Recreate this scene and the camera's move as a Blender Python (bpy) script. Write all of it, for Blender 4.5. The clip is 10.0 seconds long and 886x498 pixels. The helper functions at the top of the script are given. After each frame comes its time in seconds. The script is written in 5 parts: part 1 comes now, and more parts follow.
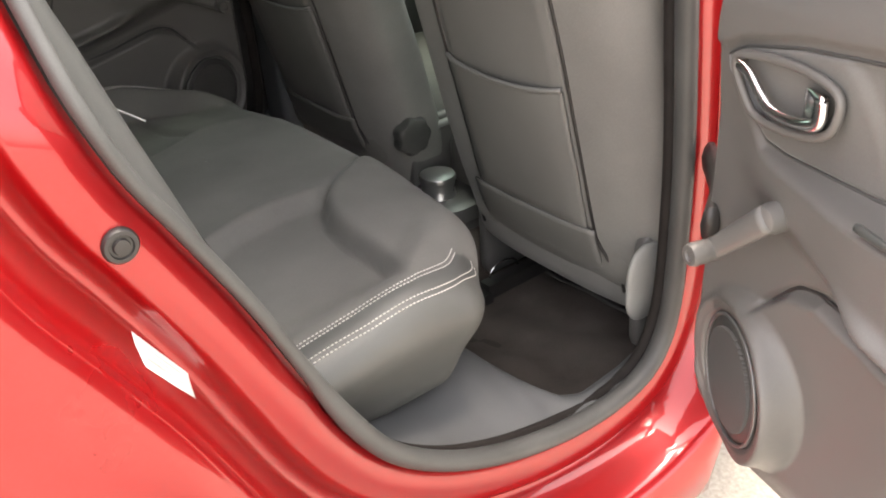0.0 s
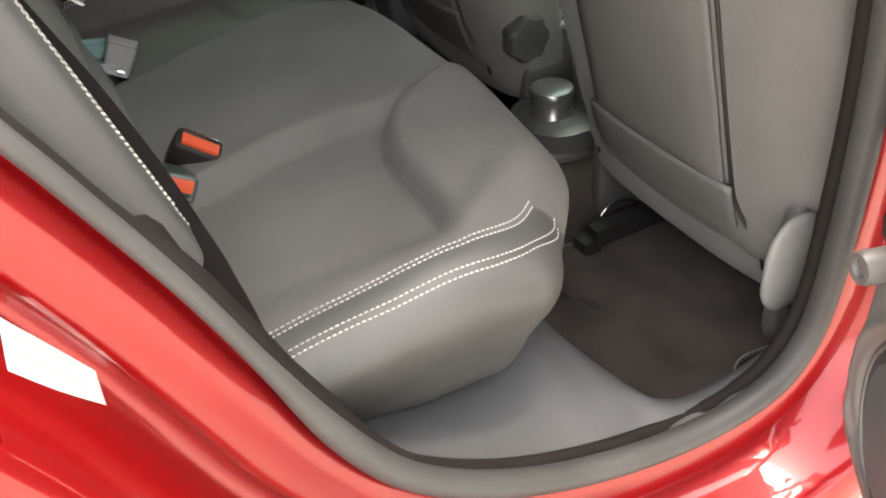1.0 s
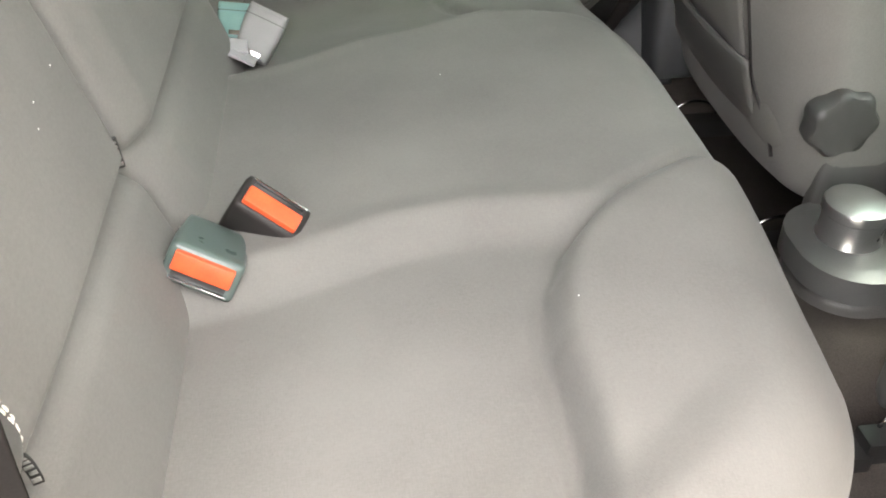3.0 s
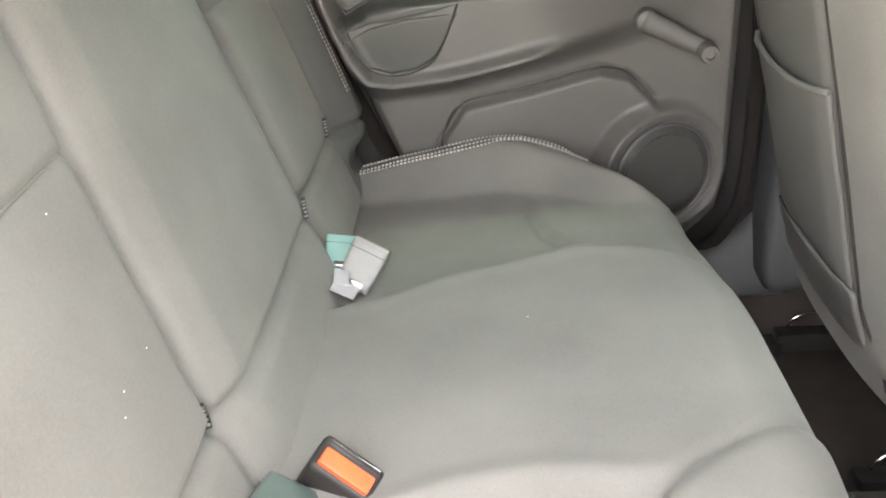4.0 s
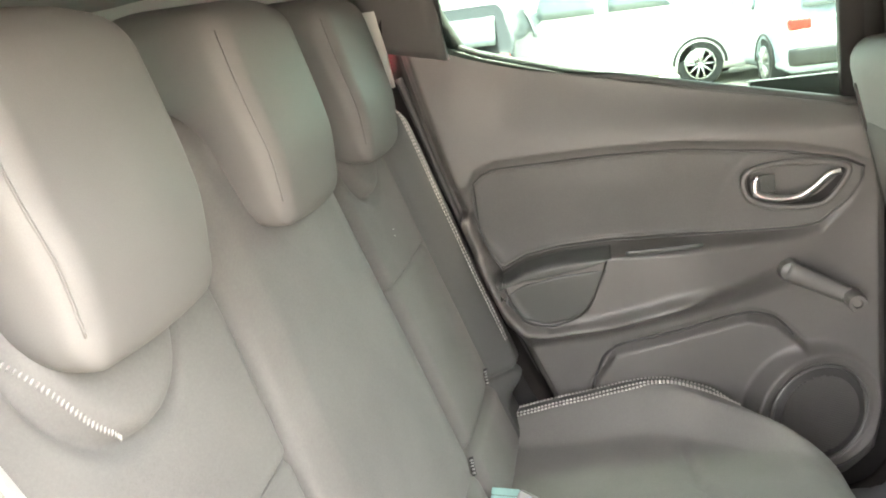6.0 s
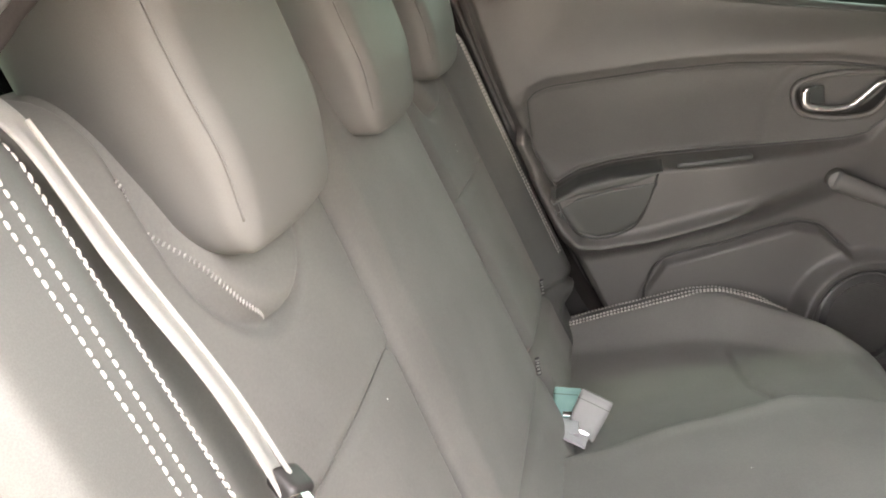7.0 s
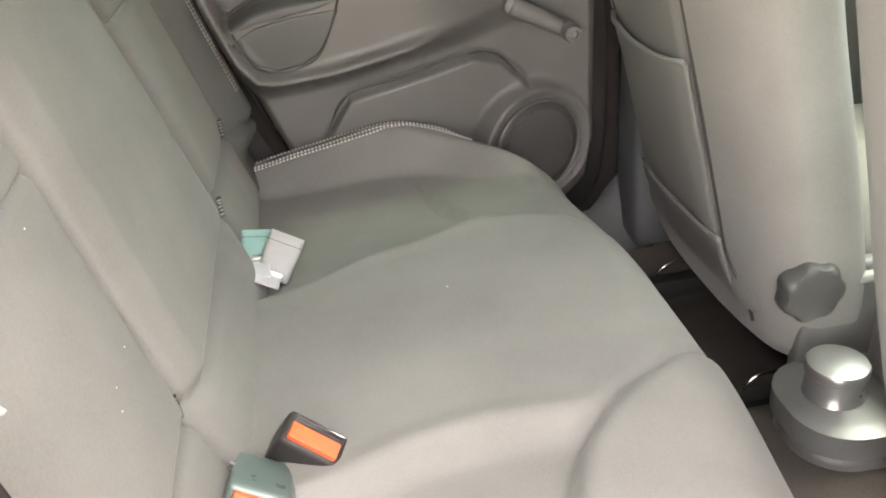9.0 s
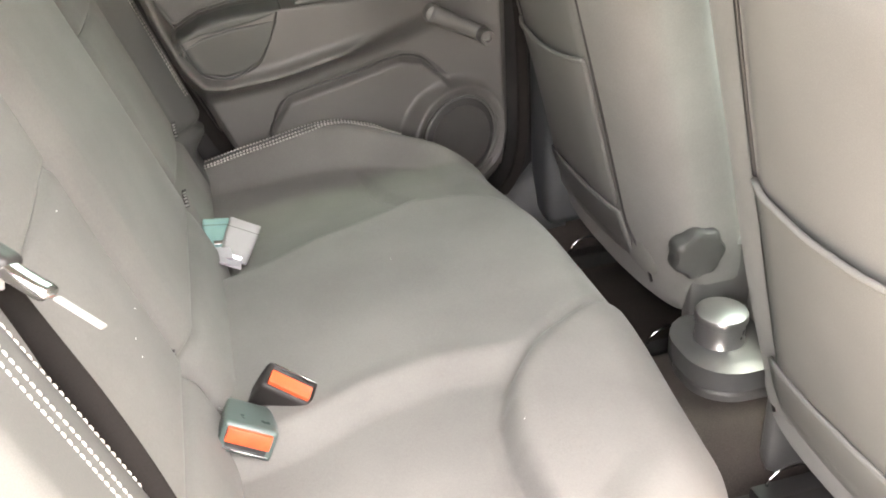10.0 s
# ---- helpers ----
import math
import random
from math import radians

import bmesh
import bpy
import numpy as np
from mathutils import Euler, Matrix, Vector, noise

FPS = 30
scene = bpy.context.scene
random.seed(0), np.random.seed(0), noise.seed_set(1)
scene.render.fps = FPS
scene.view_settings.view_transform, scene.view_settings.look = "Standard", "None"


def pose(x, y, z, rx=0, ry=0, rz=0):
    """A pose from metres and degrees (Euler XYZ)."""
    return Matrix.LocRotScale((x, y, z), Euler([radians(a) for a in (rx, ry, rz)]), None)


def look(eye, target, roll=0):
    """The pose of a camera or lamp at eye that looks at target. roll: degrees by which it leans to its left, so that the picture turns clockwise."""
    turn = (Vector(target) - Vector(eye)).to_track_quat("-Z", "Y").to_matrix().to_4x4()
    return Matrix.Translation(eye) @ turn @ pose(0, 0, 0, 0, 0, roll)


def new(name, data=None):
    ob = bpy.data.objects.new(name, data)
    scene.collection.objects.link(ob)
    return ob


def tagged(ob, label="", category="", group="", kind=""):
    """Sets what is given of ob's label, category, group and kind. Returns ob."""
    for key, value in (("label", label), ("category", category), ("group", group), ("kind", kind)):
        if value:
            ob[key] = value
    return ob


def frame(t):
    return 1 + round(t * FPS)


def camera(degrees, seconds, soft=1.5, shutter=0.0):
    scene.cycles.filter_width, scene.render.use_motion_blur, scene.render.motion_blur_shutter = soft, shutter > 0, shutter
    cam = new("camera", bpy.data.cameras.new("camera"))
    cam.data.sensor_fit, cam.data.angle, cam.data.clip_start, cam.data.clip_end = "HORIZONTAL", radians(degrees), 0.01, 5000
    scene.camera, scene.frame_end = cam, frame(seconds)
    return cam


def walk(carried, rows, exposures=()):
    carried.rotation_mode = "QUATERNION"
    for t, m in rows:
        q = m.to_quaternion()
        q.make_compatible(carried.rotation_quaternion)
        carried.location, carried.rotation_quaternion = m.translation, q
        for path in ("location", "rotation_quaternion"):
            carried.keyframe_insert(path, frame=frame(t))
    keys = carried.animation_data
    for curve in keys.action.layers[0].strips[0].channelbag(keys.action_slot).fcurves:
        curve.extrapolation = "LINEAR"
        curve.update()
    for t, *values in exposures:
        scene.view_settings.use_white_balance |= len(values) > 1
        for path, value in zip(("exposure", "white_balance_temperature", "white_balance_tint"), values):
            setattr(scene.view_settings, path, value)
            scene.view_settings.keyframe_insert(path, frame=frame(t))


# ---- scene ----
cam = camera(53.2, 10.0, soft=1.9)
PATH = [
    (0, (-0.752, -1.549, 1.299), (0.279, -0.158, 0.297), -4.0),
    (0.5, (-0.581, -1.451, 1.228), (0.223, 0.012, 0.126), -6.0),
    (1, (-0.481, -1.334, 1.182), (0.196, 0.128, -0.002), -4.6),
    (1.5, (-0.406, -1.16, 1.118), (0.208, 0.194, -0.22), 0.4),
    (2, (-0.334, -1.018, 1.064), (0.196, 0.313, -0.332), 4.2),
    (2.5, (-0.268, -0.913, 1.033), (0.093, 0.551, -0.281), 2.2),
    (2.7, (-0.257, -0.891, 1.031), (0.035, 0.622, -0.244), 1.2),
    (3.8, (-0.18, -0.824, 1.122), (-0.257, 0.91, 0.128), -3.7),
    (4, (-0.175, -0.824, 1.144), (-0.277, 0.946, 0.218), -3.9),
    (4.5, (-0.169, -0.819, 1.192), (-0.303, 1.027, 0.434), -4.6),
    (5, (-0.162, -0.822, 1.244), (-0.333, 1.07, 0.617), -5.6),
    (5.5, (-0.177, -0.839, 1.281), (-0.439, 1.07, 0.743), -6.7),
    (5.7, (-0.182, -0.853, 1.285), (-0.496, 1.052, 0.764), -7.1),
    (6.8, (-0.244, -0.956, 1.31), (-0.697, 0.893, 0.697), -8.5),
    (7, (-0.257, -0.962, 1.287), (-0.682, 0.879, 0.63), -9.0),
    (7.5, (-0.268, -0.948, 1.229), (-0.573, 0.87, 0.453), -8.4),
    (8, (-0.272, -0.932, 1.186), (-0.368, 0.881, 0.348), -5.5),
    (8.5, (-0.265, -0.907, 1.179), (-0.157, 0.891, 0.309), -3.9),
    (9, (-0.261, -0.898, 1.18), (-0.034, 0.835, 0.207), -4.5),
    (9.5, (-0.288, -0.938, 1.207), (0.023, 0.756, 0.19), -4.3),
    (10, (-0.323, -1.071, 1.243), (0.081, 0.622, 0.259), -4.1),
]
EXPOSURES = [(0, 3.0, 7450, 15), (0.5, 2.92, 7450, 15), (1, 3.12, 7450, 14), (1.5, 3.42, 7550, 11), (2, 3.85, 7600, 11), (2.7, 4.4, 7600, 12), (4, 5.15, 7500, 14), (5, 5.4, 7500, 13), (5.7, 5.35, 7500, 14), (7, 4.62, 7600, 18), (7.5, 4.58, 7900, 17), (8, 4.75, 7900, 16), (9, 5.03, 7850, 16), (10, 4.98, 7750, 17)]
walk(cam, [(t, look(eye, target, roll)) for t, eye, target, roll in PATH], EXPOSURES)

# ---------------- world and light ----------------
world = bpy.data.worlds.new("world")
scene.world = world
world.use_nodes = True
wn, wl = world.node_tree.nodes, world.node_tree.links
sky = wn.new("ShaderNodeTexSky")
sky.sky_type = "NISHITA"
sky.sun_disc = False
SUN_EL, SUN_AZ = 76.0, 60.0          # degrees; azimuth from +y, clockwise seen from above
sky.sun_elevation = radians(SUN_EL)
sky.sun_rotation = radians(SUN_AZ)
sky.air_density, sky.dust_density = 1.3, 3.0
haze = wn.new("ShaderNodeHueSaturation")      # bright hazy cloud takes most of the blue out of the sky
haze.inputs["Saturation"].default_value = 0.35
wl.new(sky.outputs[0], haze.inputs["Color"])
wl.new(haze.outputs[0], wn["Background"].inputs[0])
wn["Background"].inputs[1].default_value = 0.15
sun_data = bpy.data.lights.new("sun", "SUN")
sun_data.energy, sun_data.angle, sun_data.color = 0.9, radians(24.0), (1.0, 0.94, 0.86)
sun = new("sun", sun_data)
az, el = radians(SUN_AZ), radians(SUN_EL)
sun.matrix_world = look((0, 0, 0), (-math.sin(az) * math.cos(el), -math.cos(az) * math.cos(el), -math.sin(el)))


# ---------------- materials ----------------
def nodes_of(name):
    m = bpy.data.materials.new(name)
    m.use_nodes = True
    nt = m.node_tree
    return m, nt.nodes, nt.links, nt.nodes["Principled BSDF"]


def surface(name, low, high, rough=0.6, metal=0.0, big=6.0, fine=400.0, bump=0.15, coat=0.0, sheen=0.0, fine_kind="noise", spec=0.5, mix=0.35):
    """Two colours varied at two scales, fine relief, roughness that varies a little."""
    m, n, l, p = nodes_of(name)
    tc = n.new("ShaderNodeTexCoord")
    a = n.new("ShaderNodeTexNoise")
    a.inputs["Scale"].default_value, a.inputs["Detail"].default_value = big, 5
    if fine_kind == "voronoi":
        b = n.new("ShaderNodeTexVoronoi")
        b.inputs["Scale"].default_value = fine
        bout = b.outputs["Distance"]
    else:
        b = n.new("ShaderNodeTexNoise")
        b.inputs["Scale"].default_value, b.inputs["Detail"].default_value = fine, 2
        bout = b.outputs["Fac"]
    for x in (a, b):
        l.new(tc.outputs["Object"], x.inputs["Vector"])
    f = n.new("ShaderNodeMix")
    f.data_type = "FLOAT"
    f.inputs[0].default_value = mix
    l.new(a.outputs["Fac"], f.inputs[2])
    l.new(bout, f.inputs[3])
    r = n.new("ShaderNodeValToRGB")
    r.color_ramp.elements[0].position, r.color_ramp.elements[1].position = 0.32, 0.68
    r.color_ramp.elements[0].color, r.color_ramp.elements[1].color = (*low, 1), (*high, 1)
    l.new(f.outputs[0], r.inputs[0])
    l.new(r.outputs[0], p.inputs["Base Color"])
    rr = n.new("ShaderNodeMapRange")
    rr.inputs[3].default_value, rr.inputs[4].default_value = max(rough - 0.07, 0.02), min(rough + 0.07, 1.0)
    l.new(a.outputs["Fac"], rr.inputs[0])
    l.new(rr.outputs[0], p.inputs["Roughness"])
    p.inputs["Metallic"].default_value = metal
    p.inputs["Coat Weight"].default_value = coat
    p.inputs["Coat Roughness"].default_value = 0.03
    p.inputs["Sheen Weight"].default_value = sheen
    p.inputs["Specular IOR Level"].default_value = spec
    if bump:
        bm_ = n.new("ShaderNodeBump")
        bm_.inputs["Strength"].default_value, bm_.inputs["Distance"].default_value = bump, 0.001
        l.new(bout, bm_.inputs["Height"])
        l.new(bm_.outputs[0], p.inputs["Normal"])
    return m


def woven(name, low, high, scale=900.0, rough=0.85, bump=0.16, sheen=0.1):
    """Cloth: cloudy wear over a fine thread grain stretched two ways."""
    m, n, l, p = nodes_of(name)
    tc = n.new("ShaderNodeTexCoord")
    a = n.new("ShaderNodeTexNoise")
    a.inputs["Scale"].default_value, a.inputs["Detail"].default_value = 5, 7
    l.new(tc.outputs["Object"], a.inputs["Vector"])
    threads = []
    for stretch in ((1, 4, 4), (4, 1, 1)):
        mp = n.new("ShaderNodeMapping")
        mp.inputs["Scale"].default_value = stretch
        l.new(tc.outputs["Object"], mp.inputs["Vector"])
        w = n.new("ShaderNodeTexNoise")
        w.inputs["Scale"].default_value, w.inputs["Detail"].default_value = scale / 4.0, 2
        l.new(mp.outputs[0], w.inputs["Vector"])
        threads.append(w)
    add = n.new("ShaderNodeMath")
    add.operation = "ADD"
    l.new(threads[0].outputs["Fac"], add.inputs[0])
    l.new(threads[1].outputs["Fac"], add.inputs[1])
    f = n.new("ShaderNodeMath")
    f.operation = "MULTIPLY_ADD"
    l.new(add.outputs[0], f.inputs[0])
    f.inputs[1].default_value = 0.30
    l.new(a.outputs["Fac"], f.inputs[2])
    r = n.new("ShaderNodeValToRGB")
    r.color_ramp.elements[0].position, r.color_ramp.elements[1].position = 0.58, 1.05
    r.color_ramp.elements[0].color, r.color_ramp.elements[1].color = (*low, 1), (*high, 1)
    l.new(f.outputs[0], r.inputs[0])
    l.new(r.outputs[0], p.inputs["Base Color"])
    p.inputs["Roughness"].default_value = rough
    p.inputs["Sheen Weight"].default_value = sheen
    p.inputs["Sheen Roughness"].default_value = 0.5
    p.inputs["Specular IOR Level"].default_value = 0.3
    bm_ = n.new("ShaderNodeBump")
    bm_.inputs["Strength"].default_value, bm_.inputs["Distance"].default_value = bump, 0.0008
    l.new(add.outputs[0], bm_.inputs["Height"])
    l.new(bm_.outputs[0], p.inputs["Normal"])
    return m


def glass(name, tint):
    m, n, l, p = nodes_of(name)
    mixer, clear, gloss, fres = n.new("ShaderNodeMixShader"), n.new("ShaderNodeBsdfTransparent"), n.new("ShaderNodeBsdfGlossy"), n.new("ShaderNodeFresnel")
    clear.inputs[0].default_value = (*tint, 1)
    gloss.inputs["Roughness"].default_value = 0.02
    fres.inputs[0].default_value = 1.45
    l.new(fres.outputs[0], mixer.inputs[0])
    l.new(clear.outputs[0], mixer.inputs[1])
    l.new(gloss.outputs[0], mixer.inputs[2])
    l.new(mixer.outputs[0], n["Material Output"].inputs[0])
    return m


def paint(name, low, high, rough=0.3, coat=1.0, metal=0.35):
    return surface(name, low, high, rough=rough, metal=metal, big=3, fine=2500, bump=0.02, coat=coat, mix=0.5)


FABRIC = woven("charcoal_cloth", (0.135, 0.131, 0.122), (0.185, 0.180, 0.168))
FRONT_CLOTH = woven("front_seat_cloth", (0.165, 0.160, 0.152), (0.220, 0.214, 0.204))
FABRIC_DARK = woven("dark_cloth", (0.10, 0.097, 0.09), (0.14, 0.136, 0.127))
LEATHER = surface("grey_leatherette", (0.079, 0.081, 0.077), (0.104, 0.106, 0.101), rough=0.44, big=5, fine=900, bump=0.08, fine_kind="voronoi")
BACK_VINYL = surface("grey_seat_back_vinyl", (0.135, 0.132, 0.126), (0.172, 0.169, 0.161), rough=0.5, big=5, fine=900, bump=0.08, fine_kind="voronoi")
SOFT_COVER = surface("smooth_headrest_cover", (0.135, 0.131, 0.124), (0.172, 0.168, 0.159), rough=0.6, big=7, fine=1200, bump=0.06)


def cover_material():
    """Cloth in the middle, leatherette outside the stitched line of the cushion."""
    m = FABRIC.copy()
    m.name = "cloth_and_leatherette_cover"
    n, l = m.node_tree.nodes, m.node_tree.links
    cloth = n["Principled BSDF"]
    q = n.new("ShaderNodeBsdfPrincipled")
    tc = n.new("ShaderNodeTexCoord")
    g = n.new("ShaderNodeTexVoronoi")
    g.inputs["Scale"].default_value = 700
    cl = n.new("ShaderNodeTexNoise")
    cl.inputs["Scale"].default_value, cl.inputs["Detail"].default_value = 6, 5
    l.new(tc.outputs["Object"], g.inputs["Vector"])
    l.new(tc.outputs["Object"], cl.inputs["Vector"])
    r = n.new("ShaderNodeValToRGB")
    r.color_ramp.elements[0].position, r.color_ramp.elements[1].position = 0.3, 0.7
    r.color_ramp.elements[0].color, r.color_ramp.elements[1].color = (0.079, 0.081, 0.077, 1), (0.104, 0.106, 0.101, 1)
    l.new(cl.outputs["Fac"], r.inputs[0])
    l.new(r.outputs[0], q.inputs["Base Color"])
    q.inputs["Roughness"].default_value = 0.46
    bm_ = n.new("ShaderNodeBump")
    bm_.inputs["Strength"].default_value, bm_.inputs["Distance"].default_value = 0.22, 0.001
    l.new(g.outputs["Distance"], bm_.inputs["Height"])
    l.new(bm_.outputs[0], q.inputs["Normal"])
    sep = n.new("ShaderNodeSeparateXYZ")
    l.new(tc.outputs["Object"], sep.inputs[0])
    to = n.new("ShaderNodeMapRange")
    to.inputs[1].default_value, to.inputs[2].default_value = -0.5, 0.2
    l.new(sep.outputs[0], to.inputs[0])
    line = n.new("ShaderNodeFloatCurve")
    c = line.mapping.curves[0]
    pts = [(-0.5, 0.606), (-0.30, 0.609), (-0.20, 0.614), (-0.11, 0.614), (-0.04, 0.597), (0.006, 0.570), (0.05, 0.580), (0.2, 0.66)]
    for k, (x, y) in enumerate(pts):
        loc = ((x + 0.5) / 0.7, y)
        if k in (0, 1):
            c.points[k].location = loc if k == 0 else (1.0, 0.66)
        else:
            c.points.new(*((pts[k - 1][0] + 0.5) / 0.7, pts[k - 1][1]))
    line.mapping.update()
    l.new(to.outputs[0], line.inputs["Value"])
    ab = n.new("ShaderNodeMath")
    ab.operation = "ABSOLUTE"
    l.new(sep.outputs[1], ab.inputs[0])
    gt = n.new("ShaderNodeMath")
    gt.operation = "GREATER_THAN"
    l.new(ab.outputs[0], gt.inputs[0])
    l.new(line.outputs[0], gt.inputs[1])
    mx = n.new("ShaderNodeMixShader")
    l.new(gt.outputs[0], mx.inputs[0])
    l.new(cloth.outputs[0], mx.inputs[1])
    l.new(q.outputs[0], mx.inputs[2])
    l.new(mx.outputs[0], n["Material Output"].inputs[0])
    return m


COVER = cover_material()
THREAD = surface("pale_thread", (0.52, 0.50, 0.46), (0.66, 0.64, 0.60), rough=0.7, big=40, fine=900, bump=0.1)
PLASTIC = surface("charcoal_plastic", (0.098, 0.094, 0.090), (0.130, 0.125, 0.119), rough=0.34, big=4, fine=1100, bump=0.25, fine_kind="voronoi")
PALE_PLASTIC = surface("pale_grey_plastic", (0.24, 0.24, 0.23), (0.30, 0.30, 0.29), rough=0.45, big=8, fine=900, bump=0.12)
LINING_DARK = surface("dark_lining_plastic", (0.05, 0.05, 0.048), (0.07, 0.07, 0.068), rough=0.45, big=6, fine=900, bump=0.15, fine_kind="voronoi")
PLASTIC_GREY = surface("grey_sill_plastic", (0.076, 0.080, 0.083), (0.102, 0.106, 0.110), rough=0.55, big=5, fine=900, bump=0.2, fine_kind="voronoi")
PLASTIC_DARK = surface("black_plastic", (0.018, 0.017, 0.017), (0.035, 0.033, 0.032), rough=0.4, big=8, fine=900, bump=0.15)
RUBBER = surface("black_rubber", (0.050, 0.051, 0.050), (0.075, 0.077, 0.075), rough=0.5, big=10, fine=600, bump=0.15)
CARPET = surface("dark_carpet", (0.030, 0.024, 0.021), (0.075, 0.062, 0.054), rough=0.95, big=9, fine=500, bump=0.9, mix=0.5)
MAT_CARPET = surface("floor_mat_pile", (0.052, 0.043, 0.038), (0.135, 0.114, 0.100), rough=0.95, big=11, fine=650, bump=0.9, mix=0.5)
CHROME = surface("satin_chrome", (0.72, 0.72, 0.72), (0.85, 0.85, 0.85), rough=0.16, metal=1.0, big=20, fine=400, bump=0.02)
SILVER = surface("brushed_silver", (0.40, 0.40, 0.40), (0.50, 0.50, 0.50), rough=0.30, metal=0.85, big=14, fine=500, bump=0.05)
SATIN = surface("satin_grey_moulding", (0.13, 0.13, 0.13), (0.17, 0.17, 0.167), rough=0.3, metal=0.4, big=9, fine=700, bump=0.06)
# Buckle plastic made grey: the light on the buckle's back is in the colour.
BUCKLE_LIT = surface("buckle_plastic_lit_grey", (0.20, 0.20, 0.196), (0.25, 0.25, 0.245), rough=0.42, big=30, fine=900, bump=0.1)
BUCKLE_BLACK = surface("black_buckle_plastic", (0.02, 0.018, 0.017), (0.035, 0.03, 0.03), rough=0.5, big=30, fine=900, bump=0.1, spec=0.3)
SIDE_TRIM = surface("dull_black_trim", (0.014, 0.012, 0.011), (0.024, 0.021, 0.020), rough=0.8, big=20, fine=700, bump=0.2, spec=0.15)
ORANGE = surface("orange_release_button", (0.77, 0.090, 0.032), (0.87, 0.135, 0.048), rough=0.4, big=40, fine=500, bump=0.05)
# Black buckle plastic; the far window's teal reflection is put into its base colour.
BUCKLE_TEAL_SHEEN = surface("black_buckle_teal_reflection", (0.085, 0.120, 0.112), (0.115, 0.152, 0.142), rough=0.3, big=30, fine=900, bump=0.08, coat=0.3)
# Housing of the small far buckle, teal light painted into the plastic's colour.
BUCKLE_LIT_TEAL = surface("buckle_plastic_lit_teal", (0.16, 0.30, 0.28), (0.22, 0.38, 0.355), rough=0.6, big=40, fine=900, bump=0.2)
WEBBING = woven("grey_webbing", (0.30, 0.29, 0.27), (0.42, 0.41, 0.385), scale=1500, rough=0.6, sheen=0.2)
# The same belt webbing again, with the shade on it put into the colour.
WEBBING_SHADED = woven("shaded_grey_webbing", (0.009, 0.008, 0.0075), (0.016, 0.014, 0.013), scale=1500, rough=0.85, sheen=0.0)
WEBBING_SHADED.node_tree.nodes["Principled BSDF"].inputs["Specular IOR Level"].default_value = 0.08
LILAC = woven("lilac_grey_webbing", (0.34, 0.32, 0.35), (0.46, 0.44, 0.47), scale=1500, rough=0.6, sheen=0.2)
CUP_DARK = surface("dark_armrest_plastic", (0.050, 0.054, 0.052), (0.070, 0.075, 0.072), rough=0.33, big=6, fine=1000, bump=0.15, fine_kind="voronoi")
INSERT_CLOTH = woven("grey_door_cloth", (0.100, 0.098, 0.094), (0.135, 0.132, 0.126), rough=0.55, sheen=0.25)
GRILLE = surface("grey_grille_plastic", (0.10, 0.098, 0.094), (0.13, 0.127, 0.122), rough=0.4, big=8, fine=900, bump=0.1)
WHITE_LABEL = surface("white_label", (0.78, 0.77, 0.74), (0.86, 0.85, 0.83), rough=0.5, big=30, fine=600, bump=0.03)
BAR_GREY = surface("faded_print", (0.5, 0.49, 0.47), (0.6, 0.59, 0.57), rough=0.6, big=60, fine=900, bump=0)
BLACK_LABEL = surface("black_label", (0.02, 0.02, 0.02), (0.04, 0.04, 0.04), rough=0.5, big=30, fine=600, bump=0.03)
RED = paint("red_car_paint", (0.27, 0.003, 0.005), (0.33, 0.004, 0.007), rough=0.30, metal=0.45, coat=0.85)
# Headliner is out of view; greyed below the pale trim to cut bounce light.
HEADLINER = surface("grey_headliner", (0.30, 0.29, 0.275), (0.38, 0.37, 0.35), rough=0.95, big=6, fine=800, bump=0.3)
BEIGE = surface("pale_headliner", (0.63, 0.61, 0.57), (0.71, 0.69, 0.65), rough=0.95, big=6, fine=800, bump=0.3)
GROUND = surface("pale_gravel", (0.26, 0.24, 0.20), (0.44, 0.41, 0.35), rough=0.95, big=5, fine=90, bump=1.0, mix=0.6)
GLASS = glass("green_tinted_glass", (0.49, 0.60, 0.555))
CLEAR_GLASS = glass("clear_windscreen_glass", (0.68, 0.74, 0.72))
TYRE = surface("tyre_rubber", (0.015, 0.015, 0.015), (0.03, 0.03, 0.03), rough=0.8, big=20, fine=300, bump=0.3)
LAMP_RED = surface("red_lamp_plastic", (0.5, 0.02, 0.015), (0.62, 0.05, 0.03), rough=0.2, big=30, fine=300, bump=0.05)


# ---------------- mesh helpers ----------------
def make_mesh(name, verts, faces, smooth=True):
    me = bpy.data.meshes.new(name)
    me.from_pydata([tuple(map(float, v)) for v in verts], [], [tuple(int(i) for i in f) for f in faces])
    me.validate()
    b = bmesh.new()
    b.from_mesh(me)
    bmesh.ops.recalc_face_normals(b, faces=b.faces)
    b.to_mesh(me)
    b.free()
    if smooth:
        me.shade_smooth()
    return me


def part(name, me, material, parent=None, label=""):
    if isinstance(me, bmesh.types.BMesh):
        b, me = me, bpy.data.meshes.new(name)
        b.to_mesh(me)
        b.free()
    me.materials.clear()
    me.materials.append(material)
    ob = new(name, me)
    ob.parent = parent
    return tagged(ob, label)


def thing(name, label, category, group="", kind="", m=None):
    ob = new(name)
    ob.empty_display_size = 0.05
    if m is not None:
        ob.matrix_world = m
    return tagged(ob, label, category, group, kind)


def smooth(a, b, x):
    t = min(max((x - a) / (b - a), 0.0), 1.0)
    return t * t * (3 - 2 * t)


def bell(x, w):
    return math.exp(-(x / w) ** 2)


